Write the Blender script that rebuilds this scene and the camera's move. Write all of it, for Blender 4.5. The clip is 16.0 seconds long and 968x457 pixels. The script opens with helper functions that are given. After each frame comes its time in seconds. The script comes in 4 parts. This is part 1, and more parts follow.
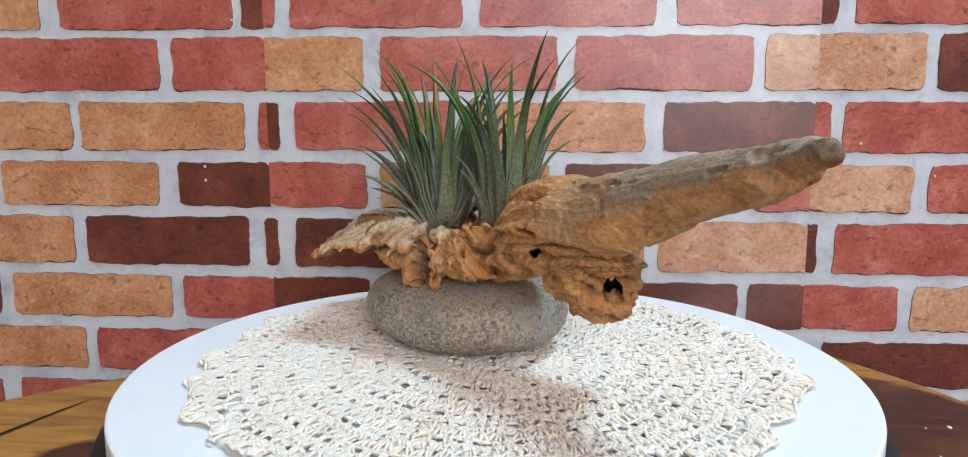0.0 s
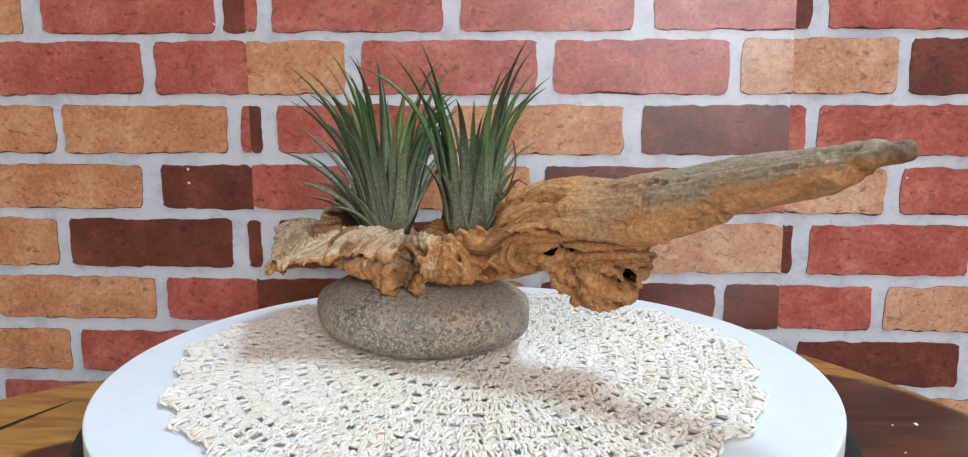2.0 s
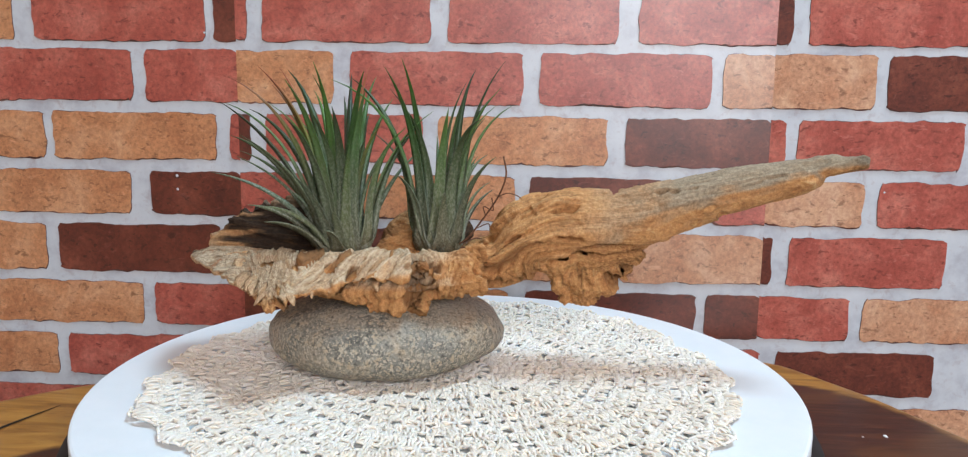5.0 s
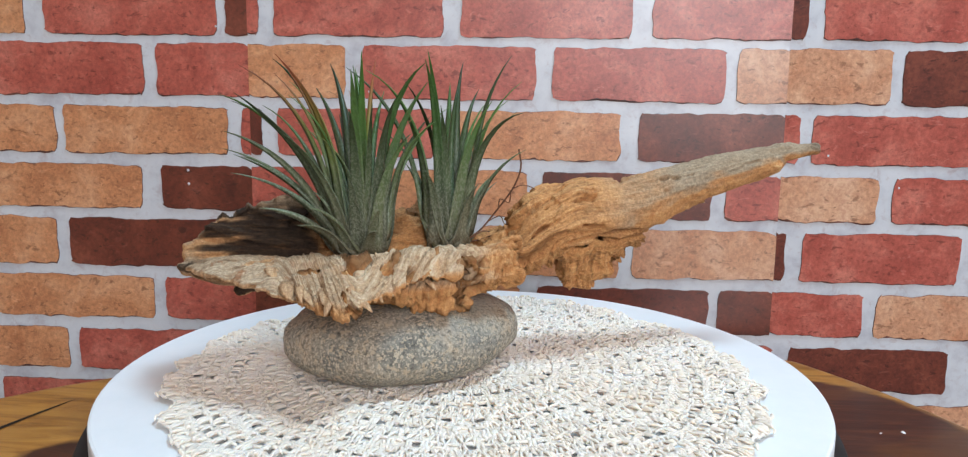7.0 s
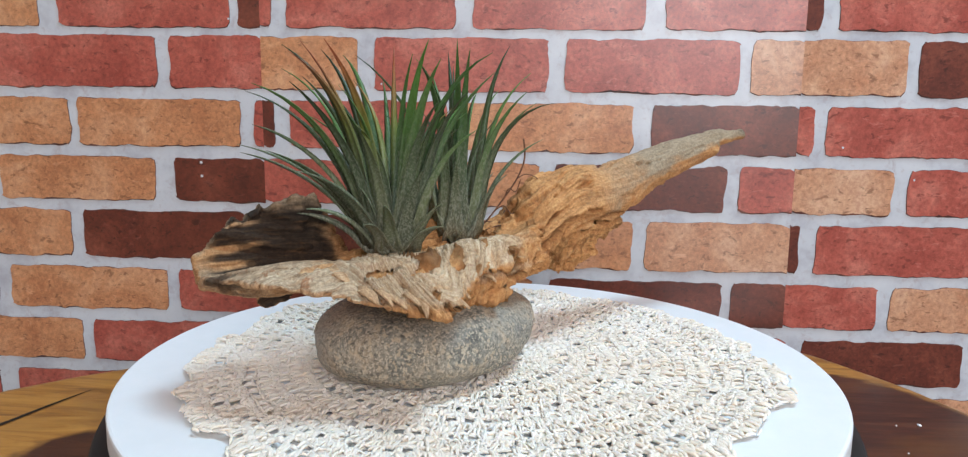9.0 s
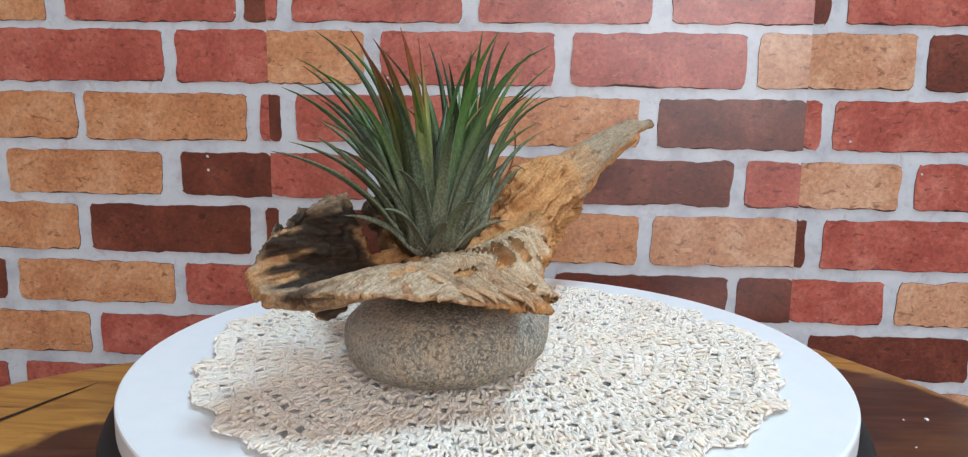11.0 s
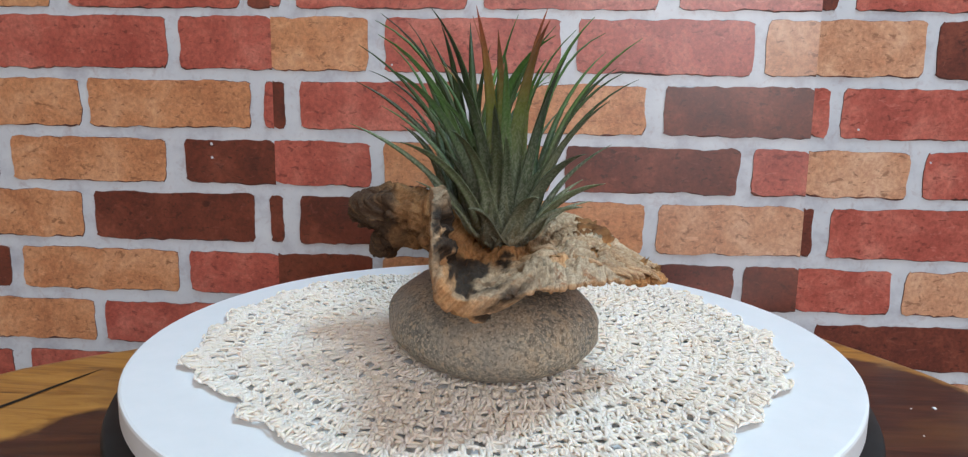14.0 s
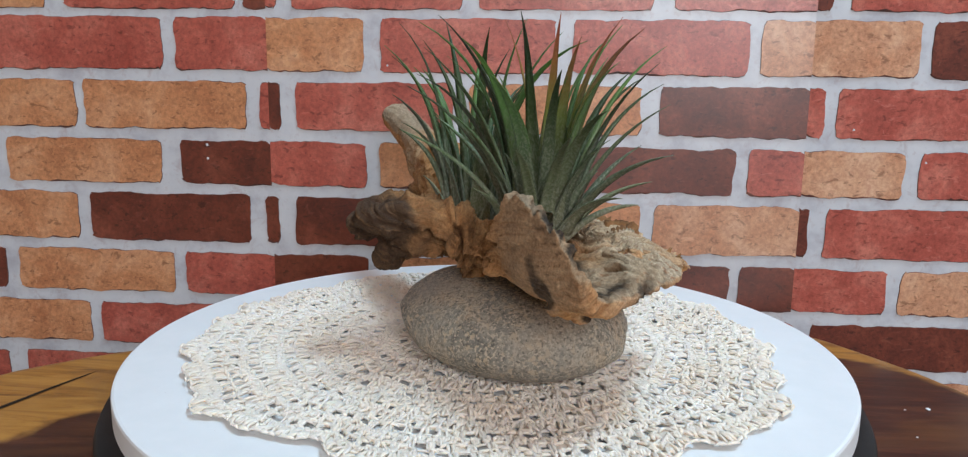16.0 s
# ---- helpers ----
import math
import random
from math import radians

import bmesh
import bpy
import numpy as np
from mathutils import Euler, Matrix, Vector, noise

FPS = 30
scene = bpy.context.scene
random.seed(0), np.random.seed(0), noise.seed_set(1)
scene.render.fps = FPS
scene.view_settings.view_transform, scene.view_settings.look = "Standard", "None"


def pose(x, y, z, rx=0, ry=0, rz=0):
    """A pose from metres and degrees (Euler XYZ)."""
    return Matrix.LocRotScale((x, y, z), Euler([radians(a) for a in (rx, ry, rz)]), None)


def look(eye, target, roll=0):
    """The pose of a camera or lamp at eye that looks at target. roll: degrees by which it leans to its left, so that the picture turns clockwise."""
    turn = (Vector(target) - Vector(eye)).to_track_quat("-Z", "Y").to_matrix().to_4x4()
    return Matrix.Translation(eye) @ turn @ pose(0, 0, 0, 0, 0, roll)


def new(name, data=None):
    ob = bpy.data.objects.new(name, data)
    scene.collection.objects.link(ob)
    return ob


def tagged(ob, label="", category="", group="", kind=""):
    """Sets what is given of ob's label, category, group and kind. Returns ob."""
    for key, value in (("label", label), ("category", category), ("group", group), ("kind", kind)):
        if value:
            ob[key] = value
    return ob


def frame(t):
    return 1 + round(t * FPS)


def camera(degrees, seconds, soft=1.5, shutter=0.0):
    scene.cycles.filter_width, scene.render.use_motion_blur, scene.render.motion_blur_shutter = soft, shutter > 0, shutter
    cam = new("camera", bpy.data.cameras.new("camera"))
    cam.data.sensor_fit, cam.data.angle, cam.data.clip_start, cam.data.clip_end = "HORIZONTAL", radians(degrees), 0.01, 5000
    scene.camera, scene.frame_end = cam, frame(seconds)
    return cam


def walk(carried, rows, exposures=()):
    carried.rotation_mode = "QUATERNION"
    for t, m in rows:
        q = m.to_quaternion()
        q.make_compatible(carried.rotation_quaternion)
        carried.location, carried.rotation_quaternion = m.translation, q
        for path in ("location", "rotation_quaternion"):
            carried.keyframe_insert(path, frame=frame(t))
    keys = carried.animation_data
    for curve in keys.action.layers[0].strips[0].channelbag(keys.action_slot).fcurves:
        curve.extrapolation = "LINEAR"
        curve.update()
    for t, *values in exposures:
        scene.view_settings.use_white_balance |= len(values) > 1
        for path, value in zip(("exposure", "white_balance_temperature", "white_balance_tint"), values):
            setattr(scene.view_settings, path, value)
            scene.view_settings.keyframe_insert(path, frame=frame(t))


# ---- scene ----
cam = camera(65.17, 16.0, 1.2)
walk(cam, [
    (0, look((0.0205, -0.3755, 0.1268), (-0.0061, 0.0190, 0.0667), 0.06)),
    (0.5, look((0.0194, -0.3784, 0.1288), (-0.0069, 0.0163, 0.0689), -0.05)),
    (1, look((0.0180, -0.3795, 0.1285), (-0.0084, 0.0151, 0.0689), -0.04)),
    (1.5, look((0.0224, -0.3796, 0.1286), (-0.0014, 0.0151, 0.0685), -0.05)),
    (2, look((0.0296, -0.3821, 0.1292), (0.0075, 0.0128, 0.0692), 0.04)),
    (2.5, look((0.0342, -0.3843, 0.1312), (0.0136, 0.0106, 0.0712), -0.01)),
    (3, look((0.0367, -0.3885, 0.1332), (0.0180, 0.0066, 0.0731), 0.22)),
    (3.5, look((0.0387, -0.3881, 0.1355), (0.0210, 0.0070, 0.0758), 0.22)),
    (4, look((0.0386, -0.3896, 0.1378), (0.0210, 0.0056, 0.0781), 0.50)),
    (6.5, look((0.0284, -0.3885, 0.1371), (0.0100, 0.0065, 0.0768), 0.84)),
    (7, look((0.0272, -0.3878, 0.1360), (0.0082, 0.0070, 0.0745), 0.83)),
    (7.5, look((0.0273, -0.3876, 0.1360), (0.0082, 0.0071, 0.0737), 0.74)),
    (8, look((0.0275, -0.3875, 0.1344), (0.0066, 0.0069, 0.0714), 0.73)),
    (8.5, look((0.0248, -0.3874, 0.1337), (0.0028, 0.0068, 0.0697), 0.77)),
    (9, look((0.0236, -0.3879, 0.1342), (0.0005, 0.0062, 0.0697), 0.76)),
    (11.5, look((0.0226, -0.3881, 0.1320), (-0.0035, 0.0053, 0.0646), 0.78)),
    (12, look((0.0227, -0.3868, 0.1316), (-0.0040, 0.0064, 0.0633), 0.80)),
    (12.5, look((0.0222, -0.3868, 0.1315), (-0.0043, 0.0063, 0.0625), 0.71)),
    (13, look((0.0213, -0.3870, 0.1305), (-0.0055, 0.0060, 0.0610), 1.02)),
    (13.5, look((0.0219, -0.3877, 0.1314), (-0.0055, 0.0051, 0.0610), 0.94)),
    (14, look((0.0219, -0.3859, 0.1290), (-0.0056, 0.0068, 0.0582), 0.82)),
    (14.5, look((0.0219, -0.3842, 0.1288), (-0.0061, 0.0084, 0.0573), 0.73)),
    (15, look((0.0228, -0.3849, 0.1295), (-0.0050, 0.0076, 0.0574), 0.88)),
    (15.5, look((0.0232, -0.3847, 0.1302), (-0.0043, 0.0077, 0.0576), 0.76)),
    (16, look((0.0249, -0.3854, 0.1316), (-0.0023, 0.0071, 0.0595), 0.75)),
], [(0, 0.06, 6050, 11), (4, 0.05, 6050, 11), (9, 0.04, 6050, 11), (11.5, -0.06, 6050, 11), (16, -0.15, 6050, 11)])

SPIN = 10.88            # turntable speed, degrees a second
WALL_Y = 0.2387
TABLE_Z = -0.050

# ---------- light ----------
world = bpy.data.worlds.new("room_air")
world.use_nodes = True
world.node_tree.nodes["Background"].inputs[0].default_value = (1.0, 0.70, 0.56, 1)
world.node_tree.nodes["Background"].inputs[1].default_value = 0.06
scene.world = world


def area_lamp(name, eye, target, sx, sy, watts, color):
    data = bpy.data.lights.new(name, "AREA")
    data.shape, data.size, data.size_y, data.energy, data.color = "RECTANGLE", sx, sy, watts, color
    ob = new(name, data)
    ob.matrix_world = look(eye, target)
    return ob


area_lamp("ceiling_panel_light", (0.58, -0.20, 1.76), (0.0, 0.0, 0.0), 0.44, 0.44, 28.0, (0.70, 0.97, 1.13))
area_lamp("window_light", (0.52, -2.1, 0.72), (0.0, 0.0, 0.1), 1.10, 1.15, 44, (0.92, 0.88, 0.86))


# ---------- material helpers ----------
def material(name):
    m = bpy.data.materials.new(name)
    m.use_nodes = True
    nt = m.node_tree
    return m, nt, nt.nodes["Principled BSDF"]


def node(nt, kind, **values):
    n = nt.nodes.new(kind)
    for k, v in values.items():
        if k in n.inputs:
            n.inputs[k].default_value = v
    return n


def coords(nt, scale=(1, 1, 1), kind="Object"):
    tc = nt.nodes.new("ShaderNodeTexCoord")
    mp = nt.nodes.new("ShaderNodeMapping")
    mp.inputs["Scale"].default_value = scale
    nt.links.new(tc.outputs[kind], mp.inputs["Vector"])
    return mp.outputs["Vector"]


def noise_tex(nt, vec, scale, detail=6.0, rough=0.6, distort=0.0):
    n = node(nt, "ShaderNodeTexNoise", Scale=scale, Detail=detail, Roughness=rough, Distortion=distort)
    nt.links.new(vec, n.inputs["Vector"])
    return n.outputs["Fac"]


def ramp(nt, fac, stops):
    r = nt.nodes.new("ShaderNodeValToRGB")
    e = r.color_ramp.elements
    while len(e) < len(stops):
        e.new(0.5)
    for el, (p, c) in zip(e, stops):
        el.position, el.color = p, (*c, 1) if len(c) == 3 else c
    nt.links.new(fac, r.inputs["Fac"])
    return r.outputs["Color"]


def mix(nt, fac, a, b, blend="MIX"):
    m = nt.nodes.new("ShaderNodeMix")
    m.data_type, m.blend_type = "RGBA", blend
    for sock, v in ((m.inputs[0], fac), (m.inputs[6], a), (m.inputs[7], b)):
        if isinstance(v, (int, float)):
            sock.default_value = v
        elif isinstance(v, tuple):
            sock.default_value = (*v, 1)
        else:
            nt.links.new(v, sock)
    return m.outputs[2]


def bump(nt, bsdf, height, strength, dist):
    b = node(nt, "ShaderNodeBump", Strength=strength, Distance=dist)
    nt.links.new(height, b.inputs["Height"])
    nt.links.new(b.outputs["Normal"], bsdf.inputs["Normal"])


def gray(v):
    return (v, v, v)


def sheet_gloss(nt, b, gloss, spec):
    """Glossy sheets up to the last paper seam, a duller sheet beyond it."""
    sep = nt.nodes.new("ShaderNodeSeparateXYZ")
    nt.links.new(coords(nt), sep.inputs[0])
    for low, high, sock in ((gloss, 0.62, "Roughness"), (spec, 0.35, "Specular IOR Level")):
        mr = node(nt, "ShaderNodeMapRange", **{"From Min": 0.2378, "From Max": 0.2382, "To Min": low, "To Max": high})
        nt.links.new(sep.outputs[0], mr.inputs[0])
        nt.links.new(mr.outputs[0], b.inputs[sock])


def wallpaper_ink(name, base, dark, light, gloss):
    """Printed paper with the mottled look of old brick."""
    m, nt, b = material(name)
    v = coords(nt)
    info = nt.nodes.new("ShaderNodeObjectInfo")
    off = nt.nodes.new("ShaderNodeVectorMath")
    off.operation = "MULTIPLY_ADD"
    nt.links.new(v, off.inputs[0])
    off.inputs[1].default_value = (1, 1, 1)
    comb = nt.nodes.new("ShaderNodeCombineXYZ")
    mul = nt.nodes.new("ShaderNodeMath")
    mul.operation, mul.inputs[1].default_value = "MULTIPLY", 37.0
    nt.links.new(info.outputs["Random"], mul.inputs[0])
    nt.links.new(mul.outputs[0], comb.inputs[0])
    nt.links.new(mul.outputs[0], comb.inputs[2])
    nt.links.new(comb.outputs[0], off.inputs[2])
    v = off.outputs[0]
    big = noise_tex(nt, v, 23, 7, 0.62, 0.5)
    fine = noise_tex(nt, v, 300, 5, 0.75)
    c = ramp(nt, big, [(0.30, dark), (0.5, base), (0.68, light)])
    c = mix(nt, 0.36, c, ramp(nt, fine, [(0.36, gray(0.18)), (0.62, gray(0.80))]), "OVERLAY")
    # short printed cracks and pits, pale scuffs
    st = nt.nodes.new("ShaderNodeMapping")
    st.inputs["Scale"].default_value = (1.0, 1.0, 1.7)
    nt.links.new(v, st.inputs["Vector"])
    spots = noise_tex(nt, st.outputs["Vector"], 120, 5, 0.62, 0.5)
    c = mix(nt, ramp(nt, spots, [(0.58, gray(0)), (0.65, gray(0.65))]), c, tuple(x * 0.42 for x in dark))
    scuff = noise_tex(nt, st.outputs["Vector"], 95, 5, 0.6, 1.2)
    c = mix(nt, ramp(nt, scuff, [(0.60, gray(0)), (0.70, gray(0.35))]), c, tuple(min(0.9, x * 1.35 + 0.03) for x in light))
    nt.links.new(c, b.inputs["Base Color"])
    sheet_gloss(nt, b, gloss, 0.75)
    bump(nt, b, fine, 0.12, 0.0004)
    return m


GLOSS = 0.36
M_RED = wallpaper_ink("brick_print_red", (0.41, 0.094, 0.064), (0.305, 0.055, 0.037), (0.52, 0.165, 0.118), GLOSS)
M_ORANGE = wallpaper_ink("brick_print_orange", (0.53, 0.235, 0.105), (0.40, 0.15, 0.062), (0.63, 0.34, 0.185), GLOSS)
M_DARK = wallpaper_ink("brick_print_brown", (0.140, 0.030, 0.015), (0.078, 0.015, 0.008), (0.215, 0.056, 0.030), GLOSS)
M_TAN = wallpaper_ink("brick_print_tan", (0.56, 0.29, 0.165), (0.45, 0.19, 0.095), (0.66, 0.40, 0.255), GLOSS)
M_EDGE = wallpaper_ink("brick_print_outline", (0.10, 0.035, 0.025), (0.05, 0.02, 0.015), (0.25, 0.10, 0.07), GLOSS)

M_MORTAR, nt, b = material("mortar_print")
v = coords(nt)
n1 = noise_tex(nt, v, 30, 6, 0.65)
n2 = noise_tex(nt, v, 200, 4, 0.6)
c = ramp(nt, n1, [(0.3, (0.42, 0.42, 0.47)), (0.5, (0.58, 0.60, 0.64)), (0.75, (0.66, 0.68, 0.71))])
c = mix(nt, ramp(nt, n2, [(0.60, gray(0)), (0.75, gray(0.35))]), c, (0.42, 0.34, 0.34))
n3 = noise_tex(nt, v, 75, 5, 0.7, 0.6)
c = mix(nt, ramp(nt, n3, [(0.56, gray(0)), (0.72, gray(0.5))]), c, (0.36, 0.26, 0.27))
nt.links.new(c, b.inputs["Base Color"])
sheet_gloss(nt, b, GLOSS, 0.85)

M_WHITE, nt, b = material("white_plastic")
v = coords(nt)
n1 = noise_tex(nt, v, 60, 4, 0.6)
specks = noise_tex(nt, v, 300, 2, 0.5)
c = ramp(nt, n1, [(0.3, (0.80, 0.82, 0.83)), (0.7, (0.84, 0.85, 0.86))])
c = mix(nt, ramp(nt, specks, [(0.76, gray(0)), (0.80, gray(0.5))]), c, (0.5, 0.48, 0.45))
nt.links.new(c, b.inputs["Base Color"])
b.inputs["Roughness"].default_value = 0.45

M_BLACK, nt, b = material("black_plastic")
n1 = noise_tex(nt, coords(nt), 80, 4, 0.6)
nt.links.new(ramp(nt, n1, [(0.3, gray(0.006)), (0.7, gray(0.012))]), b.inputs["Base Color"])
b.inputs["Roughness"].default_value = 0.5
b.inputs["Specular IOR Level"].default_value = 0.2

M_YARN, nt, b = material("cream_cotton_yarn")
v = coords(nt)
n1 = noise_tex(nt, v, 25, 5, 0.6)
n2 = noise_tex(nt, v, 900, 3, 0.6)
c = ramp(nt, n1, [(0.32, (0.88, 0.735, 0.59)), (0.62, (0.94, 0.84, 0.72))])
c = mix(nt, 0.4, c, ramp(nt, n2, [(0.3, gray(0.35)), (0.7, gray(0.65))]), "OVERLAY")
nt.links.new(c, b.inputs["Base Color"])
b.inputs["Roughness"].default_value = 0.9
b.inputs["Sheen Weight"].default_value = 0.3
b.inputs["Subsurface Weight"].default_value = 0.35
b.inputs["Subsurface Radius"].default_value = (1.0, 0.72, 0.52)
b.inputs["Subsurface Scale"].default_value = 0.003
bump(nt, b, n2, 0.5, 0.0006)

M_STONE, nt, b = material("speckled_river_stone")
v = coords(nt)
n1 = noise_tex(nt, v, 38, 6, 0.65, 0.5)
n2 = noise_tex(nt, v, 420, 6, 0.75)
n3 = noise_tex(nt, v, 760, 3, 0.6)
c = ramp(nt, n1, [(0.30, (0.13, 0.132, 0.122)), (0.48, (0.28, 0.26, 0.215)), (0.60, (0.40, 0.335, 0.25)), (0.74, (0.42, 0.28, 0.16))])
c = mix(nt, 0.75, c, ramp(nt, n2, [(0.34, gray(0.10)), (0.64, gray(0.90))]), "OVERLAY")
c = mix(nt, ramp(nt, n3, [(0.54, gray(0)), (0.58, gray(0.95))]), c, (0.66, 0.57, 0.43))
fleck = noise_tex(nt, v, 330, 3, 0.55, 0.4)
c = mix(nt, ramp(nt, fleck, [(0.58, gray(0)), (0.61, gray(0.85))]), c, (0.62, 0.50, 0.34))
n5 = noise_tex(nt, v, 26, 5, 0.6, 0.6)
c = mix(nt, ramp(nt, n5, [(0.48, gray(0)), (0.64, gray(0.55))]), c, (0.40, 0.38, 0.33))
n4 = noise_tex(nt, v, 620, 2, 0.5, 0.3)
c = mix(nt, ramp(nt, n4, [(0.35, gray(0.55)), (0.40, gray(0))]), c, (0.05, 0.047, 0.042))
nt.links.new(c, b.inputs["Base Color"])
b.inputs["Roughness"].default_value = 0.5
bump(nt, b, n2, 0.9, 0.0022)

# driftwood: grain follows the fibres; weathered grey, charred and pale zones
M_LOG, nt, b = material("weathered_driftwood")
v = coords(nt)
at = nt.nodes.new("ShaderNodeAttribute")
at.attribute_name = "grain"
mp = nt.nodes.new("ShaderNodeMapping")
mp.inputs["Scale"].default_value = (55, 520, 1)
nt.links.new(at.outputs["Vector"], mp.inputs["Vector"])
gv = mp.outputs["Vector"]
zn = nt.nodes.new("ShaderNodeAttribute")
zn.attribute_name = "zone"
zs = nt.nodes.new("ShaderNodeSeparateColor")
nt.links.new(zn.outputs["Color"], zs.inputs[0])
grain = noise_tex(nt, gv, 1.3, 8, 0.72, 0.5)
streak = noise_tex(nt, gv, 0.35, 4, 0.6, 0.6)
speck = noise_tex(nt, v, 620, 5, 0.75)
patch = noise_tex(nt, v, 45, 5, 0.65, 0.8)
warm = ramp(nt, grain, [(0.26, (0.17, 0.066, 0.022)), (0.37, (0.53, 0.240, 0.084)), (0.58, (0.65, 0.338, 0.132)), (0.76, (0.70, 0.45, 0.22))])
grey = ramp(nt, grain, [(0.26, (0.25, 0.175, 0.105)), (0.42, (0.37, 0.275, 0.175)), (0.70, (0.47, 0.37, 0.255))])
pale = ramp(nt, grain, [(0.28, (0.13, 0.055, 0.020)), (0.40, (0.46, 0.29, 0.155)), (0.64, (0.72, 0.56, 0.38))])
char = ramp(nt, grain, [(0.40, (0.007, 0.007, 0.008)), (0.54, (0.022, 0.016, 0.012)), (0.66, (0.095, 0.046, 0.020)), (0.80, (0.25, 0.145, 0.070))])
warm = mix(nt, ramp(nt, streak, [(0.30, gray(0.55)), (0.45, gray(0.0))]), warm, (0.17, 0.062, 0.018))
warm = mix(nt, ramp(nt, patch, [(0.60, gray(0.0)), (0.72, gray(0.6))]), warm, (0.40, 0.170, 0.055))
pale = mix(nt, ramp(nt, streak, [(0.26, gray(0.6)), (0.36, gray(0.0))]), pale, (0.20, 0.075, 0.022))
c = mix(nt, zs.outputs[2], warm, pale)
bleach = ramp(nt, grain, [(0.28, (0.12, 0.075, 0.042)), (0.40, (0.38, 0.28, 0.18)), (0.66, (0.66, 0.54, 0.38))])
rust = noise_tex(nt, v, 120, 4, 0.6, 0.5)
bleach = mix(nt, ramp(nt, rust, [(0.56, gray(0.0)), (0.62, gray(0.9))]), bleach, (0.27, 0.085, 0.022))
c = mix(nt, zs.outputs[0], c, mix(nt, zs.outputs[2], grey, bleach))
c = mix(nt, zs.outputs[1], c, char)
c = mix(nt, 0.38, c, ramp(nt, speck, [(0.38, gray(0.14)), (0.62, gray(0.86))]), "OVERLAY")
# shade of the splits and tears, put into the colour as dark brown
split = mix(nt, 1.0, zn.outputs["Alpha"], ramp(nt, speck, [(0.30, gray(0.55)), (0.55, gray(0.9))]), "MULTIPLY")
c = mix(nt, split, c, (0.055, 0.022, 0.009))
nt.links.new(c, b.inputs["Base Color"])
b.inputs["Roughness"].default_value = 0.8
b.inputs["Specular IOR Level"].default_value = 0.3
bump(nt, b, mix(nt, 0.35, grain, speck), 1.0, 0.0020)

# leaf: grey scaly base, green above, red-flushed youngest blades
M_LEAF = []
for nm, tipc, midc in (("leaf_green", (0.062, 0.150, 0.026), (0.080, 0.158, 0.048)), ("leaf_dark", (0.014, 0.036, 0.009), (0.042, 0.068, 0.025)),
                       ("leaf_flushed", (0.27, 0.072, 0.035), (0.15, 0.185, 0.045))):
    m, nt, b = material(nm)
    sep = nt.nodes.new("ShaderNodeSeparateXYZ")
    nt.links.new(coords(nt), sep.inputs[0])
    mr = node(nt, "ShaderNodeMapRange", **{"From Min": 0.0, "From Max": 0.10})
    nt.links.new(sep.outputs[2], mr.inputs[0])
    c = ramp(nt, mr.outputs[0], [(0.01, (0.17, 0.140, 0.090)), (0.10, (0.165, 0.172, 0.118)), (0.32, (0.122, 0.155, 0.090)), (0.58, midc), (0.9, tipc)])
    info = nt.nodes.new("ShaderNodeObjectInfo")
    tone = ramp(nt, info.outputs["Random"], [(0.0, (0.32, 0.35, 0.32)), (0.35, (0.47, 0.48, 0.47)), (0.7, (0.58, 0.62, 0.46)), (1.0, (0.60, 0.55, 0.48))])
    c = mix(nt, 0.8, c, tone, "OVERLAY")
    n2 = noise_tex(nt, coords(nt, (1, 1, 0.12)), 500, 4, 0.6)
    c = mix(nt, 0.5, c, ramp(nt, n2, [(0.3, gray(0.3)), (0.7, gray(0.7))]), "OVERLAY")
    scales = noise_tex(nt, coords(nt, (1, 1, 0.5)), 1100, 3, 0.6)
    low = ramp(nt, mr.outputs[0], [(0.15, gray(0.55)), (0.65, gray(0.05))])
    c = mix(nt, mix(nt, 1.0, low, ramp(nt, scales, [(0.46, gray(0)), (0.60, gray(1))]), "MULTIPLY"), c, (0.40, 0.41, 0.33))
    nt.links.new(c, b.inputs["Base Color"])
    b.inputs["Roughness"].default_value = 0.42
    bump(nt, b, n2, 0.25, 0.0004)
    b.inputs["Specular IOR Level"].default_value = 0.4
    M_LEAF.append(m)

M_ROOT, nt, b = material("dry_brown_root")
n1 = noise_tex(nt, coords(nt), 300, 3)
nt.links.new(ramp(nt, n1, [(0.3, (0.09, 0.035, 0.018)), (0.7, (0.22, 0.10, 0.05))]), b.inputs["Base Color"])
b.inputs["Roughness"].default_value = 0.8

M_TABLE, nt, b = material("polished_slab_wood")
v = coords(nt)
rad = nt.nodes.new("ShaderNodeAttribute")
rad.attribute_name = "rim"
wob = noise_tex(nt, v, 9, 4, 0.6, 0.8)
wave = noise_tex(nt, coords(nt, (6, 40, 10)), 1.6, 6, 0.65, 1.4)
heart = ramp(nt, wave, [(0.3, (0.016, 0.005, 0.004)), (0.52, (0.052, 0.016, 0.009)), (0.75, (0.12, 0.042, 0.018))])
sap = ramp(nt, wave, [(0.28, (0.12, 0.045, 0.010)), (0.46, (0.36, 0.155, 0.028)), (0.70, (0.52, 0.26, 0.055))])
add = nt.nodes.new("ShaderNodeMath")
add.operation = "MULTIPLY_ADD"
nt.links.new(wob, add.inputs[0])
add.inputs[1].default_value = 0.22
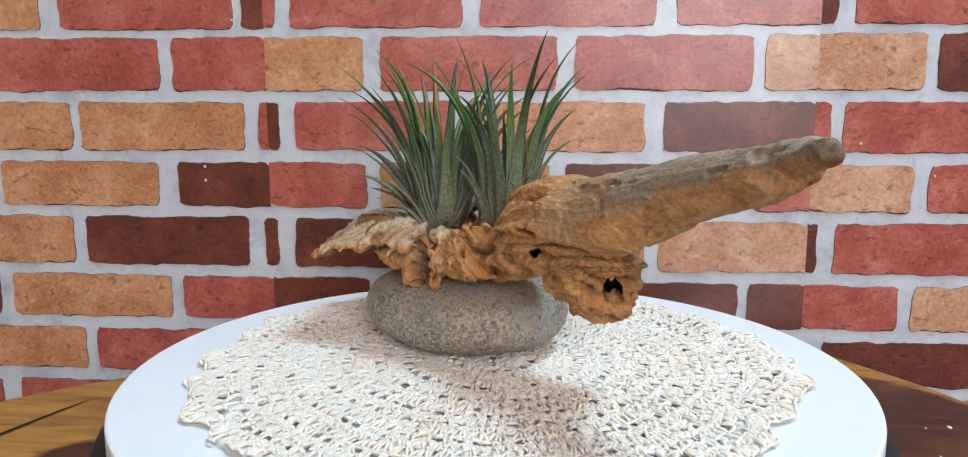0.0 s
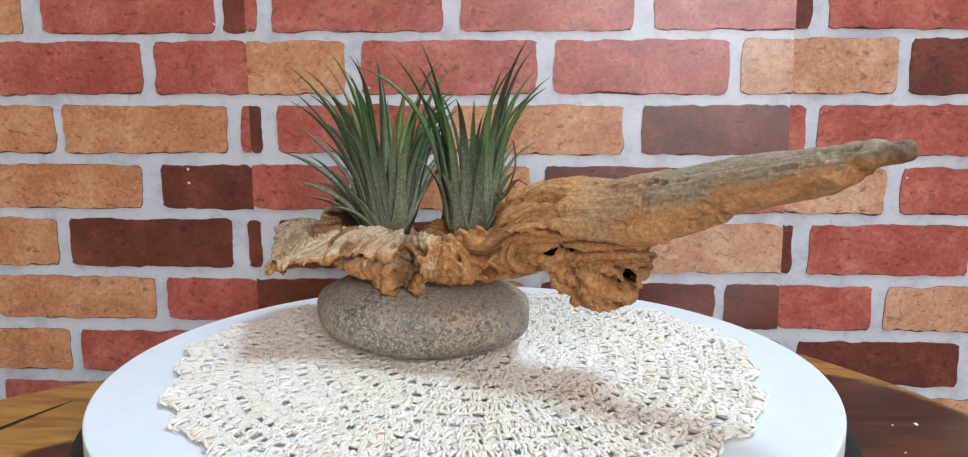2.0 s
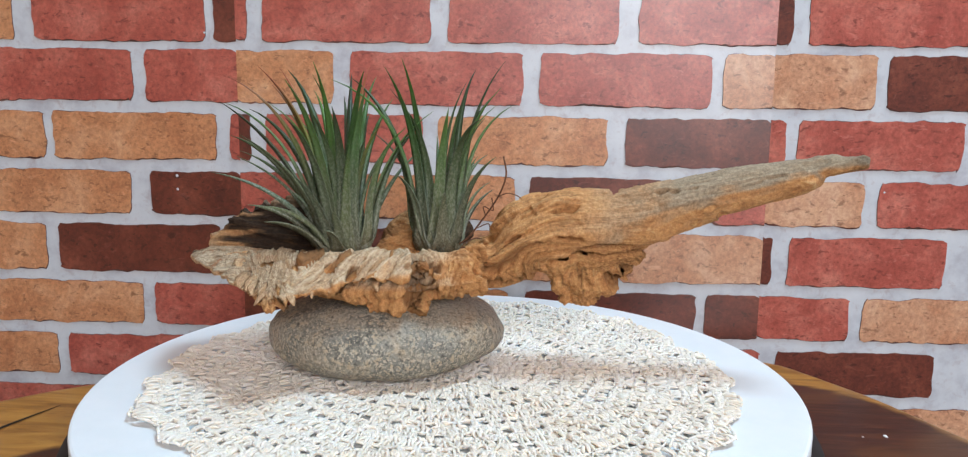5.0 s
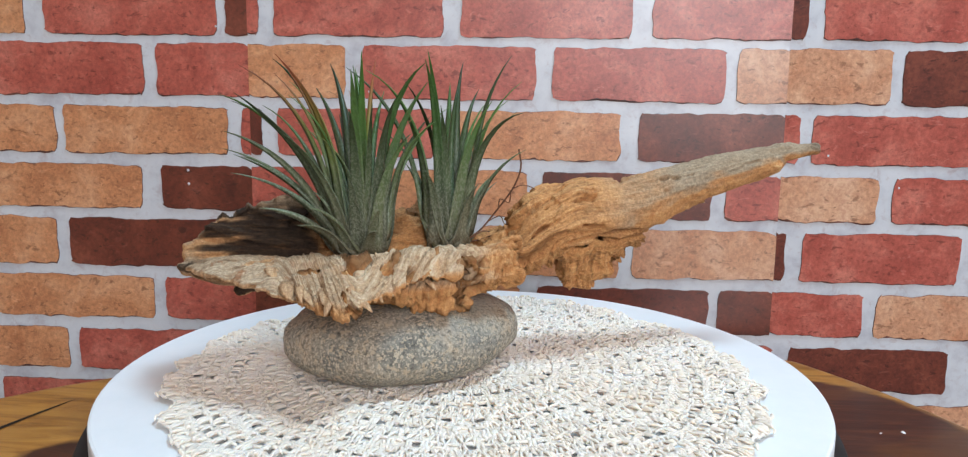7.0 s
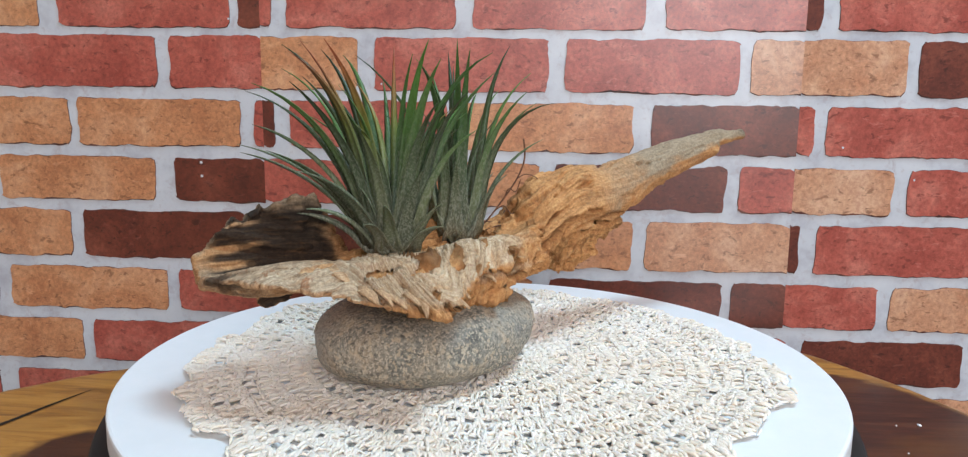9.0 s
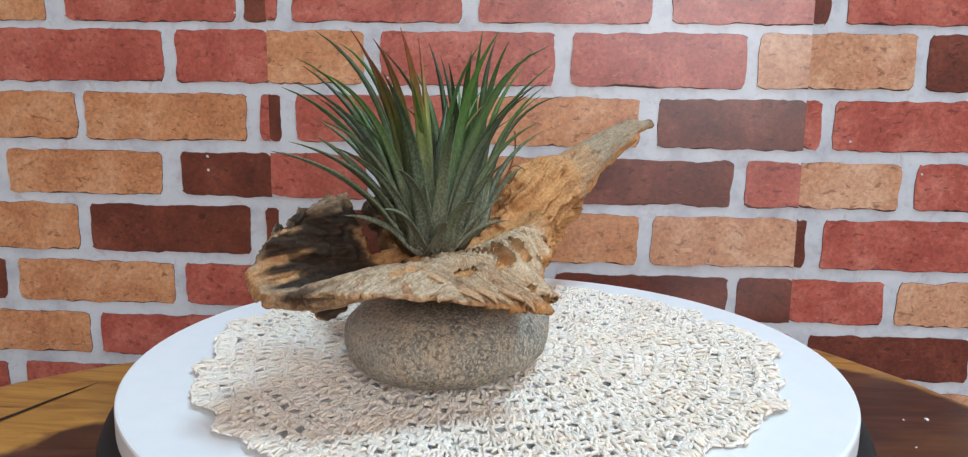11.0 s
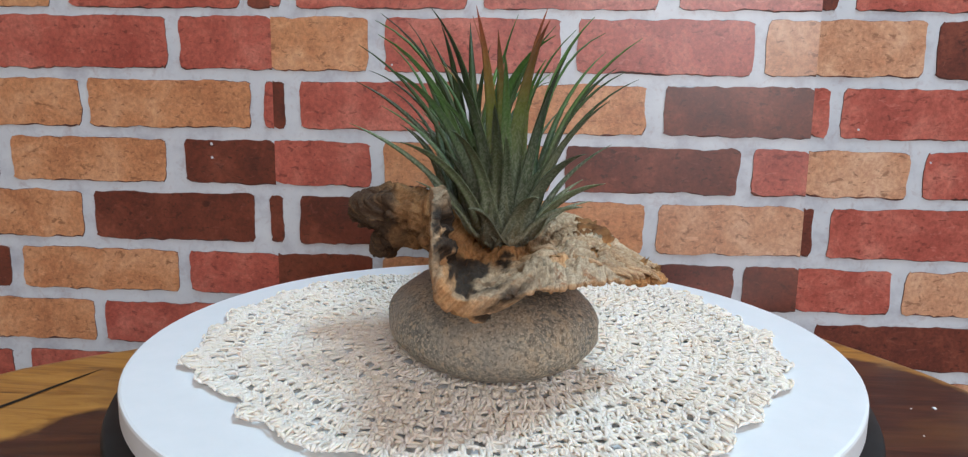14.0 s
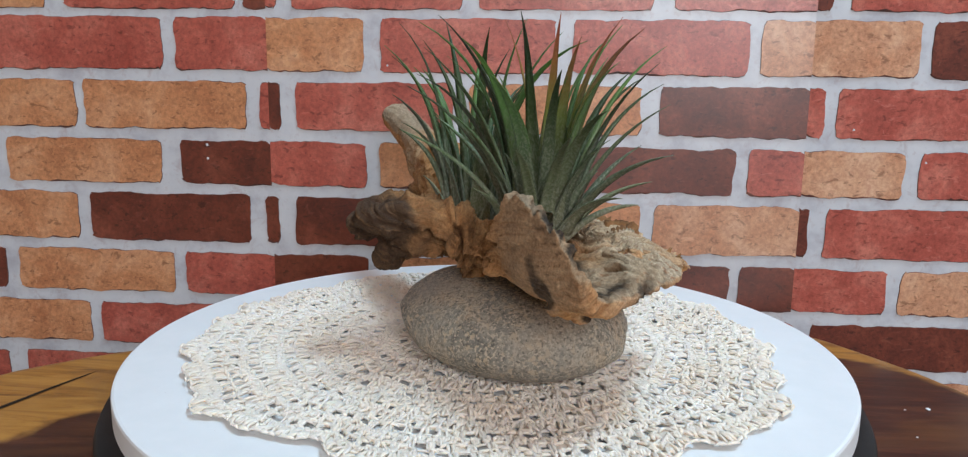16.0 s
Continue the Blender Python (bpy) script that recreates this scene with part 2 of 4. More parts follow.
nt.links.new(rad.outputs["Fac"], add.inputs[2])
c = mix(nt, ramp(nt, add.outputs[0], [(0.105, gray(0)), (0.135, gray(1))]), heart, sap)
stain = noise_tex(nt, coords(nt, (4, 14, 8)), 1.3, 5, 0.6, 0.8)
c = mix(nt, ramp(nt, stain, [(0.50, gray(0)), (0.66, gray(0.6))]), c, (0.13, 0.05, 0.014))
nt.links.new(c, b.inputs["Base Color"])
b.inputs["Roughness"].default_value = 0.32
b.inputs["Specular IOR Level"].default_value = 0.3
bump(nt, b, wave, 0.15, 0.001)

# unseen room surfaces, tinted warm so that their bounce warms the shadows
M_PLASTER, nt, b = material("plain_room_plaster")
n1 = noise_tex(nt, coords(nt), 6, 5)
nt.links.new(ramp(nt, n1, [(0.3, (0.47, 0.36, 0.27)), (0.7, (0.53, 0.41, 0.31))]), b.inputs["Base Color"])
b.inputs["Roughness"].default_value = 0.9
M_FLOOR, nt, b = material("grey_floor_tile")
n1 = noise_tex(nt, coords(nt), 12, 5)
nt.links.new(ramp(nt, n1, [(0.3, gray(0.28)), (0.7, gray(0.36))]), b.inputs["Base Color"])
b.inputs["Roughness"].default_value = 0.5


# ---------- mesh helpers ----------
def smoothstep(a, b2, x):
    t = min(1.0, max(0.0, (x - a) / (b2 - a)))
    return t * t * (3 - 2 * t)


def mesh_object(name, verts, faces, mats, parent=None, label="", smooth=False, mat_index=None):
    me = bpy.data.meshes.new(name)
    me.from_pydata([tuple(p) for p in verts], [], [tuple(f) for f in faces])
    for m in mats:
        me.materials.append(m)
    if mat_index is not None:
        me.polygons.foreach_set("material_index", mat_index)
    if smooth:
        me.polygons.foreach_set("use_smooth", [True] * len(me.polygons))
    me.update()
    ob = new(name, me)
    if parent:
        ob.parent = parent
    if label:
        ob["label"] = label
    return ob


def part(name, bm, mat, parent, label="", smooth=False):
    me = bpy.data.meshes.new(name)
    bmesh.ops.recalc_face_normals(bm, faces=bm.faces[:])
    for f in bm.faces:
        f.smooth = smooth
    bm.to_mesh(me)
    bm.free()
    me.materials.append(mat)
    ob = new(name, me)
    if parent:
        ob.parent = parent
    if label:
        ob["label"] = label
    return ob


def box(bm, x0, x1, y0, y1, z0, z1):
    vs = [bm.verts.new((x, y, z)) for x in (x0, x1) for y in (y0, y1) for z in (z0, z1)]
    for f in ((0, 1, 3, 2), (4, 6, 7, 5), (0, 4, 5, 1), (2, 3, 7, 6), (0, 2, 6, 4), (1, 5, 7, 3)):
        bm.faces.new([vs[i] for i in f])


def revolve(profile, n=128):
    """Verts and faces of a turned shape; profile: (radius, z) from axis to axis."""
    verts, faces = [], []
    for r, z in profile:
        for i in range(n):
            a = 2 * math.pi * i / n
            verts.append((r * math.cos(a), r * math.sin(a), z))
    for j in range(len(profile) - 1):
        for i in range(n):
            k = (i + 1) % n
            faces.append((j * n + i, j * n + k, (j + 1) * n + k, (j + 1) * n + i))
    return verts, faces


def catmull(pts, n):
    """Smooth curve of n steps a span through rows of numbers."""
    p = np.array(pts, float)
    p = np.vstack([2 * p[0] - p[1], p, 2 * p[-1] - p[-2]])
    out = []
    for i in range(1, len(p) - 2):
        for k in range(n):
            t = k / n
            out.append(0.5 * (2 * p[i] + (p[i + 1] - p[i - 1]) * t + (2 * p[i - 1] - 5 * p[i] + 4 * p[i + 1] - p[i + 2]) * t * t
                              + (3 * p[i] - p[i - 1] - 3 * p[i + 1] + p[i + 2]) * t ** 3))
    out.append(p[-2])
    return np.array(out)


def tube(bm, rows, sides=10, n=5):
    """A limb: rows of x, y, z, half width, half height."""
    c = catmull(rows, n)
    rings = []
    for i, (x, y, z, rw, rh) in enumerate(c):
        d = Vector(c[min(i + 1, len(c) - 1)][:3]) - Vector(c[max(i - 1, 0)][:3])
        d.normalize()
        side = d.cross(Vector((0, 0, 1)))
        side = side.normalized() if side.length > 0.15 else Vector((0, 1, 0))
        up = side.cross(d).normalized()
        rw, rh = max(rw, 0.0003), max(rh, 0.0003)
        rings.append([bm.verts.new(Vector((x, y, z)) + side * rw * math.cos(2 * math.pi * k / sides) + up * rh * math.sin(2 * math.pi * k / sides)) for k in range(sides)])
    for a, b2 in zip(rings, rings[1:]):
        for k in range(sides):
            bm.faces.new((a[k], a[(k + 1) % sides], b2[(k + 1) % sides], b2[k]))
    bm.faces.new(rings[0][::-1])
    bm.faces.new(rings[-1])


def shell(bm, stations, n=6, m=5):
    """A curved plate: each station is u, half thickness, then (v, z) pairs along its section."""
    c = catmull(stations, n)
    rings = []
    for row in c:
        u, th = row[0], max(row[1], 0.0006)
        row[2] += 0.0045 * noise.noise(Vector((u * 120, 2, 0))) + 0.002 * noise.noise(Vector((u * 330, 5, 0)))
        row[3] += 0.0030 * noise.noise(Vector((u * 170, 8, 0)))
        row[-1] += 0.0040 * noise.noise(Vector((u * 230, 11, 0))) + 0.0020 * noise.noise(Vector((u * 600, 14, 0)))
        line = catmull(row[2:].reshape(-1, 2), m)
        tan = np.gradient(line, axis=0)
        nor = np.stack([-tan[:, 1], tan[:, 0]], 1) / (np.linalg.norm(tan, axis=1)[:, None] + 1e-9)
        s = np.linspace(-1, 1, len(line))
        prof = th * np.interp(s, [-1, -0.6, 0, 0.6, 1], [0.22, 0.52, 1.0, 0.95, 0.5])[:, None]
        ring = np.vstack([line + nor * prof, (line - nor * prof)[::-1]])
        rings.append([bm.verts.new((u, p[0], p[1])) for p in ring])
    k = len(rings[0])
    for a, b2 in zip(rings, rings[1:]):
        for i in range(k):
            bm.faces.new((a[i], a[(i + 1) % k], b2[(i + 1) % k], b2[i]))
    h = k // 2
    for r in (rings[0], rings[-1]):
        for i in range(h - 1):
            bm.faces.new((r[i], r[i + 1], r[k - 2 - i], r[k - 1 - i]))


def remeshed(bm, voxel):
    """The union of closed forms as one even skin."""
    me = bpy.data.meshes.new("blank")
    bmesh.ops.recalc_face_normals(bm, faces=bm.faces[:])
    bm.to_mesh(me)
    bm.free()
    ob = new("blank", me)
    md = ob.modifiers.new("skin", "REMESH")
    md.mode, md.voxel_size = "VOXEL", voxel
    got = bpy.data.meshes.new_from_object(ob.evaluated_get(bpy.context.evaluated_depsgraph_get()))
    bpy.data.objects.remove(ob)
    bpy.data.meshes.remove(me)
    return got


# ---------- room ----------
def slab(name, x0, x1, y0, y1, z0, z1, mat, label):
    bm = bmesh.new()
    box(bm, x0, x1, y0, y1, z0, z1)
    return tagged(part(name, bm, mat, None), label, name.split("_")[0], kind="structure")


slab("floor", -1.6, 1.6, -2.2, 0.34, -0.84, -0.80, M_FLOOR, "plain grey tiled floor of the room")
slab("ceiling", -1.6, 1.6, -2.2, 0.34, 1.80, 1.85, M_PLASTER, "plain pale plaster ceiling of the room")
slab("wall_west", -1.66, -1.6, -2.2, 0.34, -0.8, 1.80, M_PLASTER, "plain pale plaster side wall")
slab("wall_east", 1.6, 1.66, -2.2, 0.34, -0.8, 1.80, M_PLASTER, "plain pale plaster side wall")
slab("wall_south", -1.6, 1.6, -2.26, -2.2, -0.8, 1.80, M_PLASTER, "plain pale plaster rear wall")
wall = slab("wall_north", -1.6, 1.6, WALL_Y, 0.34, -0.8, 1.80, M_MORTAR, "glossy printed brick wallpaper with pale grey mortar joints")


# ---------- wooden table ----------
TABLE_ANGLES = [0, 34, 50, 70, 90, 115, 142, 153, 180, 225, 270, 315, 360]
TABLE_RADII = [0.335, 0.352, 0.373, 0.345, 0.328, 0.325, 0.329, 0.350, 0.36, 0.36, 0.35, 0.34, 0.335]
SAP_STARTS = [0.965, 0.955, 0.93, 0.92, 0.88, 0.78, 0.66, 0.66, 0.76, 0.95, 0.96, 0.965, 0.965]


def table_radius(a):
    d = math.degrees(a) % 360
    return float(np.interp(d, TABLE_ANGLES, TABLE_RADII)) + 0.0015 * math.sin(9 * a + 1) + 0.001 * math.sin(23 * a)


def round_table():
    top = new("round_table")
    n, verts, faces, rim = 240, [], [], []
    prof = [(f, 0.0) for f in (0.0, 0.3, 0.5, 0.6, 0.68, 0.74, 0.78, 0.82, 0.85, 0.88, 0.905, 0.93, 0.95, 0.965, 0.978)]
    prof += [(0.987, -0.0008), (0.994, -0.003), (1.0, -0.008), (1.003, -0.02), (0.99, -0.045), (0.97, -0.05), (0.0, -0.05)]
    for f, z in prof:
        for i in range(n):
            a = 2 * math.pi * i / n
            r = table_radius(a) * f
            verts.append((r * math.cos(a), r * math.sin(a) - 0.1, TABLE_Z + z))
            rim.append(f - float(np.interp(math.degrees(a), TABLE_ANGLES, SAP_STARTS)))
    for j in range(len(prof) - 1):
        for i in range(n):
            k = (i + 1) % n
            faces.append((j * n + i, j * n + k, (j + 1) * n + k, (j + 1) * n + i))
    ob = mesh_object("tabletop", verts, faces, [M_TABLE], top, smooth=True)
    at = ob.data.attributes.new("rim", "FLOAT", "POINT")
    at.data.foreach_set("value", rim)
    v2, f2 = revolve([(0.0, -0.10), (0.05, -0.10), (0.055, -0.4), (0.06, -0.72), (0.17, -0.77), (0.18, -0.80), (0.0, -0.80)], 32)
    v2 = [(x, y - 0.1, z) for x, y, z in v2]
    mesh_object("pedestal", v2, f2, [M_TABLE], top, smooth=True)
    # dark drying crack in the pale wood
    line = catmull([(-0.302, -0.048, 0.0), (-0.288, -0.022, 0.0013), (-0.277, -0.003, 0.0015), (-0.266, 0.028, 0.0012), (-0.260, 0.044, 0.0008), (-0.254, 0.059, 0.0)], 8)
    bm = bmesh.new()
    low = [bm.verts.new((x - w - 0.0002, y + w * 0.3, TABLE_Z + 0.0004)) for x, y, w in line]
    high = [bm.verts.new((x + w + 0.0002, y - w * 0.3, TABLE_Z + 0.0004)) for x, y, w in line]
    for i in range(len(low) - 1):
        bm.faces.new((low[i], low[i + 1], high[i + 1], high[i]))
    part("crack", bm, M_BLACK, top, "dark drying crack")
    return tagged(top, "polished dark wood slab table with pale live edge", "table")


round_table()


def crumb(x, y, r):
    bm = bmesh.new()
    bmesh.ops.create_icosphere(bm, subdivisions=2, radius=r)
    for q in bm.verts:
        q.co *= 1 + 0.5 * noise.noise(q.co * 900)
        q.co.z *= 0.5
    ob = part("crumb", bm, M_WHITE, None)
    ob.location = (x, y, TABLE_Z + r * 0.4)
    tagged(ob, "tiny white plaster crumb on the dark table", "crumb", group="crumbs on the table")


crumb(0.2575, 0.0505, 0.0013)
crumb(0.2435, 0.049, 0.0006)
crumb(0.2330, 0.012, 0.0006)


# ---------- turntable ----------
turntable = new("turntable")
v2, f2 = revolve([(0.0, -0.013), (0.178, -0.013), (0.186, -0.016), (0.188, -0.02), (0.189, -0.047), (0.187, -0.050), (0.0, -0.050)], 160)
mesh_object("motor_base", v2, f2, [M_BLACK], turntable, "black plastic motor base", smooth=True)
tagged(turntable, "round white display turntable with black base on table", "turntable")
v2, f2 = revolve([(0.0, 0.0), (0.1, 0.0), (0.1785, 0.0), (0.1796, -0.0004), (0.180, -0.0014), (0.180, -0.0108), (0.179, -0.012), (0.0, -0.012)], 256)
turntable_disc = mesh_object("plate", v2, f2, [M_WHITE], turntable, "thick white plastic plate")


# ---------- crocheted doily ----------
def doily_edge(a, r):
    f = r / 0.147
    return 1.0 + f * f * (0.022 * math.sin(3 * a + 0.7) + 0.014 * math.sin(7 * a + 2)) + 0.016 * f ** 6 * math.sin(24 * a) + 0.010 * f ** 6 * math.sin(37 * a + 1) + 0.012 * f ** 4 * math.sin(11 * a + 4)


def doily_height(x, y):
    r = math.hypot(x, y)
    ripple = 0.0013 * noise.noise(Vector((x * 45, y * 45, 3))) + 0.0010 * noise.noise(Vector((x * 110, y * 110, 7)))
    return 0.0012 + ripple * min(1.0, r / 0.06) + 0.0012 * smoothstep(0.10, 0.145, r) * max(0.0, 0.6 + noise.noise(Vector((x * 30, y * 30, 11))))


def yarn(verts, faces, p, w):
    """A short bent strand with tucked ends through four places."""
    base = len(verts)
    for q in range(4):
        d = (p[min(q + 1, 3)] - p[max(q - 1, 0)]).normalized()
        side = d.cross(Vector((0, 0, 1))).normalized()
        ww = w * (1.0 if q in (1, 2) else 0.60)
        for cs, sn in ((1, 0), (0.31, 0.95), (-0.81, 0.59), (-0.81, -0.59), (0.31, -0.95)):
            verts.append(p[q] + side * ww * cs + Vector((0, 0, ww * sn)))
    for q in range(3):
        for h in range(5):
            faces.append((base + q * 5 + h, base + q * 5 + (h + 1) % 5, base + q * 5 + 5 + (h + 1) % 5, base + q * 5 + 5 + h))
    faces.append(tuple(base + h for h in (4, 3, 2, 1, 0)))
    faces.append(tuple(base + 15 + h for h in range(5)))


# rounds from the centre outwards: c close stitches, e eyelets, s shells with gaps
DOILY_ROUNDS = "cccecccceccecsececsecseceecs"
# strands of one stitch: start across and outwards, end across and outwards, lift
STITCHES = {"c": ((-0.90, -0.10, -0.15, 1.00, 1.2), (0.90, -0.10, 0.15, 1.00, 1.2), (-0.35, 0.0, 0.55, 0.75, 1.7), (-1.0, 1.0, 0.2, 1.0, 0.8), (0.5, 0.2, -0.5, 0.6, 0.8)),
            "e": ((-0.95, -0.15, -0.62, 1.10, 1.1), (0.60, -0.15, 0.98, 1.10, 1.1), (-0.9, 0.02, -0.75, 0.9, 1.8), (-1.05, 1.02, 0.0, 1.06, 1.3), (0.0, 1.06, 1.05, 1.02, 1.3), (-1.0, -0.1, 1.0, -0.08, 0.9)),
            "s": ((-0.30, -0.10, -1.0, 0.95, 1.2), (-0.12, -0.10, -0.42, 1.05, 1.5), (0.10, -0.10, 0.20, 1.08, 1.7), (0.26, -0.10, 0.75, 0.98, 1.4), (-1.0, 1.05, 0.05, 1.10, 1.2), (0.05, 1.10, 1.0, 1.05, 1.2))}
STITCH_SIZE = {"c": (0.0047, 0.0040), "e": (0.0060, 0.0072), "s": (0.0064, 0.0080)}
# open part of a stitch: from, to across; from, to outwards
STITCH_GAP = {"e": ((-0.60, 0.60, 0.10, 0.90),), "s": ((-1.0, -0.62, 0.0, 0.62), (0.66, 1.0, 0.0, 0.62))}


def doily():
    top = new("doily")
    rng = random.Random(4)

    def spot(a, r, lift):
        rr = r * doily_edge(a, min(r, 0.147))
        x, y = rr * math.cos(a), rr * math.sin(a)
        return Vector((x, y, max(0.0007, doily_height(x, y)) + lift))

    r = 0.0035
    for k, style in enumerate(DOILY_ROUNDS):
        step, pitch = STITCH_SIZE[style]
        verts, faces = [], []
        count = max(6, int(2 * math.pi * r / pitch))
        half = math.pi / count
        for i in range(count):
            a0 = 2 * math.pi * (i + 0.5 * (k % 2)) / count + rng.uniform(-0.12, 0.12) * half * 2
            big = rng.uniform(0.85, 1.2)
            drift = 0.0013 * noise.noise(Vector((math.cos(a0) * 4, math.sin(a0) * 4, k * 0.35)))
            shut = rng.random() < 0.36
            # flat web of crossing threads below the stitches, open at the eyelets
            for m in range(6):
                for h in range(3):
                    u, w = -1 + (m + 0.5) / 3, (h + 0.5) / 3
                    if not shut and any(g0 < u < g1 and h0 < w < h1 for g0, g1, h0, h1 in STITCH_GAP.get(style, ())):
                        continue
                    base = len(verts)
                    for du, dw in ((-1, -1), (1, -1), (1, 1), (-1, 1)):
                        verts.append(spot(a0 + half * (u + du * 0.2), r + drift + step * (w + dw * 0.2), 0.0002))
                    faces.append((base, base + 1, base + 2, base + 3))
            # loose plies that cross the stitch at chance angles
            plies = []
            for _ in range(2):
                u, w, turn = rng.uniform(-0.9, 0.9), rng.uniform(0.0, 0.9), rng.uniform(-0.8, 0.8)
                if shut or style == "c" or abs(u) > 0.6:
                    plies.append((u, w - 0.1, u + turn, w + 0.45, rng.uniform(1.2, 2.2)))
            for da0, dr0, da1, dr1, lift in STITCHES[style] + tuple(plies):
                if rng.random() < 0.07:
                    continue
                j0, j1, j2 = rng.uniform(-0.16, 0.16), rng.uniform(-0.16, 0.16), rng.uniform(-0.30, 0.30)
                p = []
                for q in (0.0, 0.33, 0.67, 1.0):
                    p.append(spot(a0 + half * (da0 + (da1 - da0) * q + j0 + j2 * q), r + drift + step * (dr0 + (dr1 - dr0) * q + j1),
                                  0.0001 + 0.0008 * lift * math.sin(math.pi * (0.12 + 0.76 * q)) * big))
                yarn(verts, faces, p, rng.uniform(0.00058, 0.00088) * big)
        mesh_object("crochet_round", verts, faces, [M_YARN], top, smooth=True)
        r += step * 0.96
    return tagged(top, "cream crocheted cotton doily lying on white plate", "doily")


doily_thing = doily()

AX = math.degrees(math.atan2(-0.8827, 0.47))     # heading of the log's length on the plate


# ---------- stone ----------
def river_stone():
    top = new("river_stone")
    bm = bmesh.new()
    bmesh.ops.create_icosphere(bm, subdivisions=6, radius=1.0)
    for q in bm.verts:
        p = q.co.copy()
        k = 1.0 + 0.06 * noise.noise(p * 1.3 + Vector((4, 1, 2))) + 0.022 * noise.noise(p * 3.6) + 0.007 * noise.noise(p * 11) + 0.0022 * noise.noise(p * 45)
        hx, hy, hz = STONE_SIZE
        # the underside draws in towards a small foot
        low = max(0.0, -p.z - 0.10)
        tuck = 1.0 - 0.05 * low
        rise = 0.30 * max(0.0, p.x) ** 2 * low + 0.05 * max(0.0, -p.x) ** 2 * low
        z = math.copysign(abs(p.z) ** (0.86 if p.z > 0 else 0.72), p.z) + rise
        q.co = Vector((p.x * hx * k * tuck, p.y * hy * k * tuck, z * hz * k))
    part("stone_body", bm, M_STONE, top, smooth=True)
    return tagged(top, "smooth grey brown speckled river stone on the doily", "stone")


STONE_SIZE = (0.0615, 0.0482, 0.0225)
STONE_AT = (-0.0325, 0.0012)       # along and across the log
STONE_TURN = 18.3
stone = river_stone()


# ---------- driftwood ----------
LOG_HOLES = [(0.089, -0.011, 0.0555, 0.0068, 0.004), (0.062, 0.012, 0.066, 0.0030, 0.004), (0.069, 0.009, 0.070, 0.003, 0.004), (-0.096, 0.030, 0.067, 0.0060, 0.008), (-0.078, 0.046, 0.066, 0.0035, 0.007),
             (-0.062, 0.052, 0.066, 0.003, 0.004), (-0.100, 0.030, 0.068, 0.003, 0.003), (-0.072, -0.004, 0.066, 0.004, 0.005), (-0.125, -0.020, 0.075, 0.0025, 0.003)]


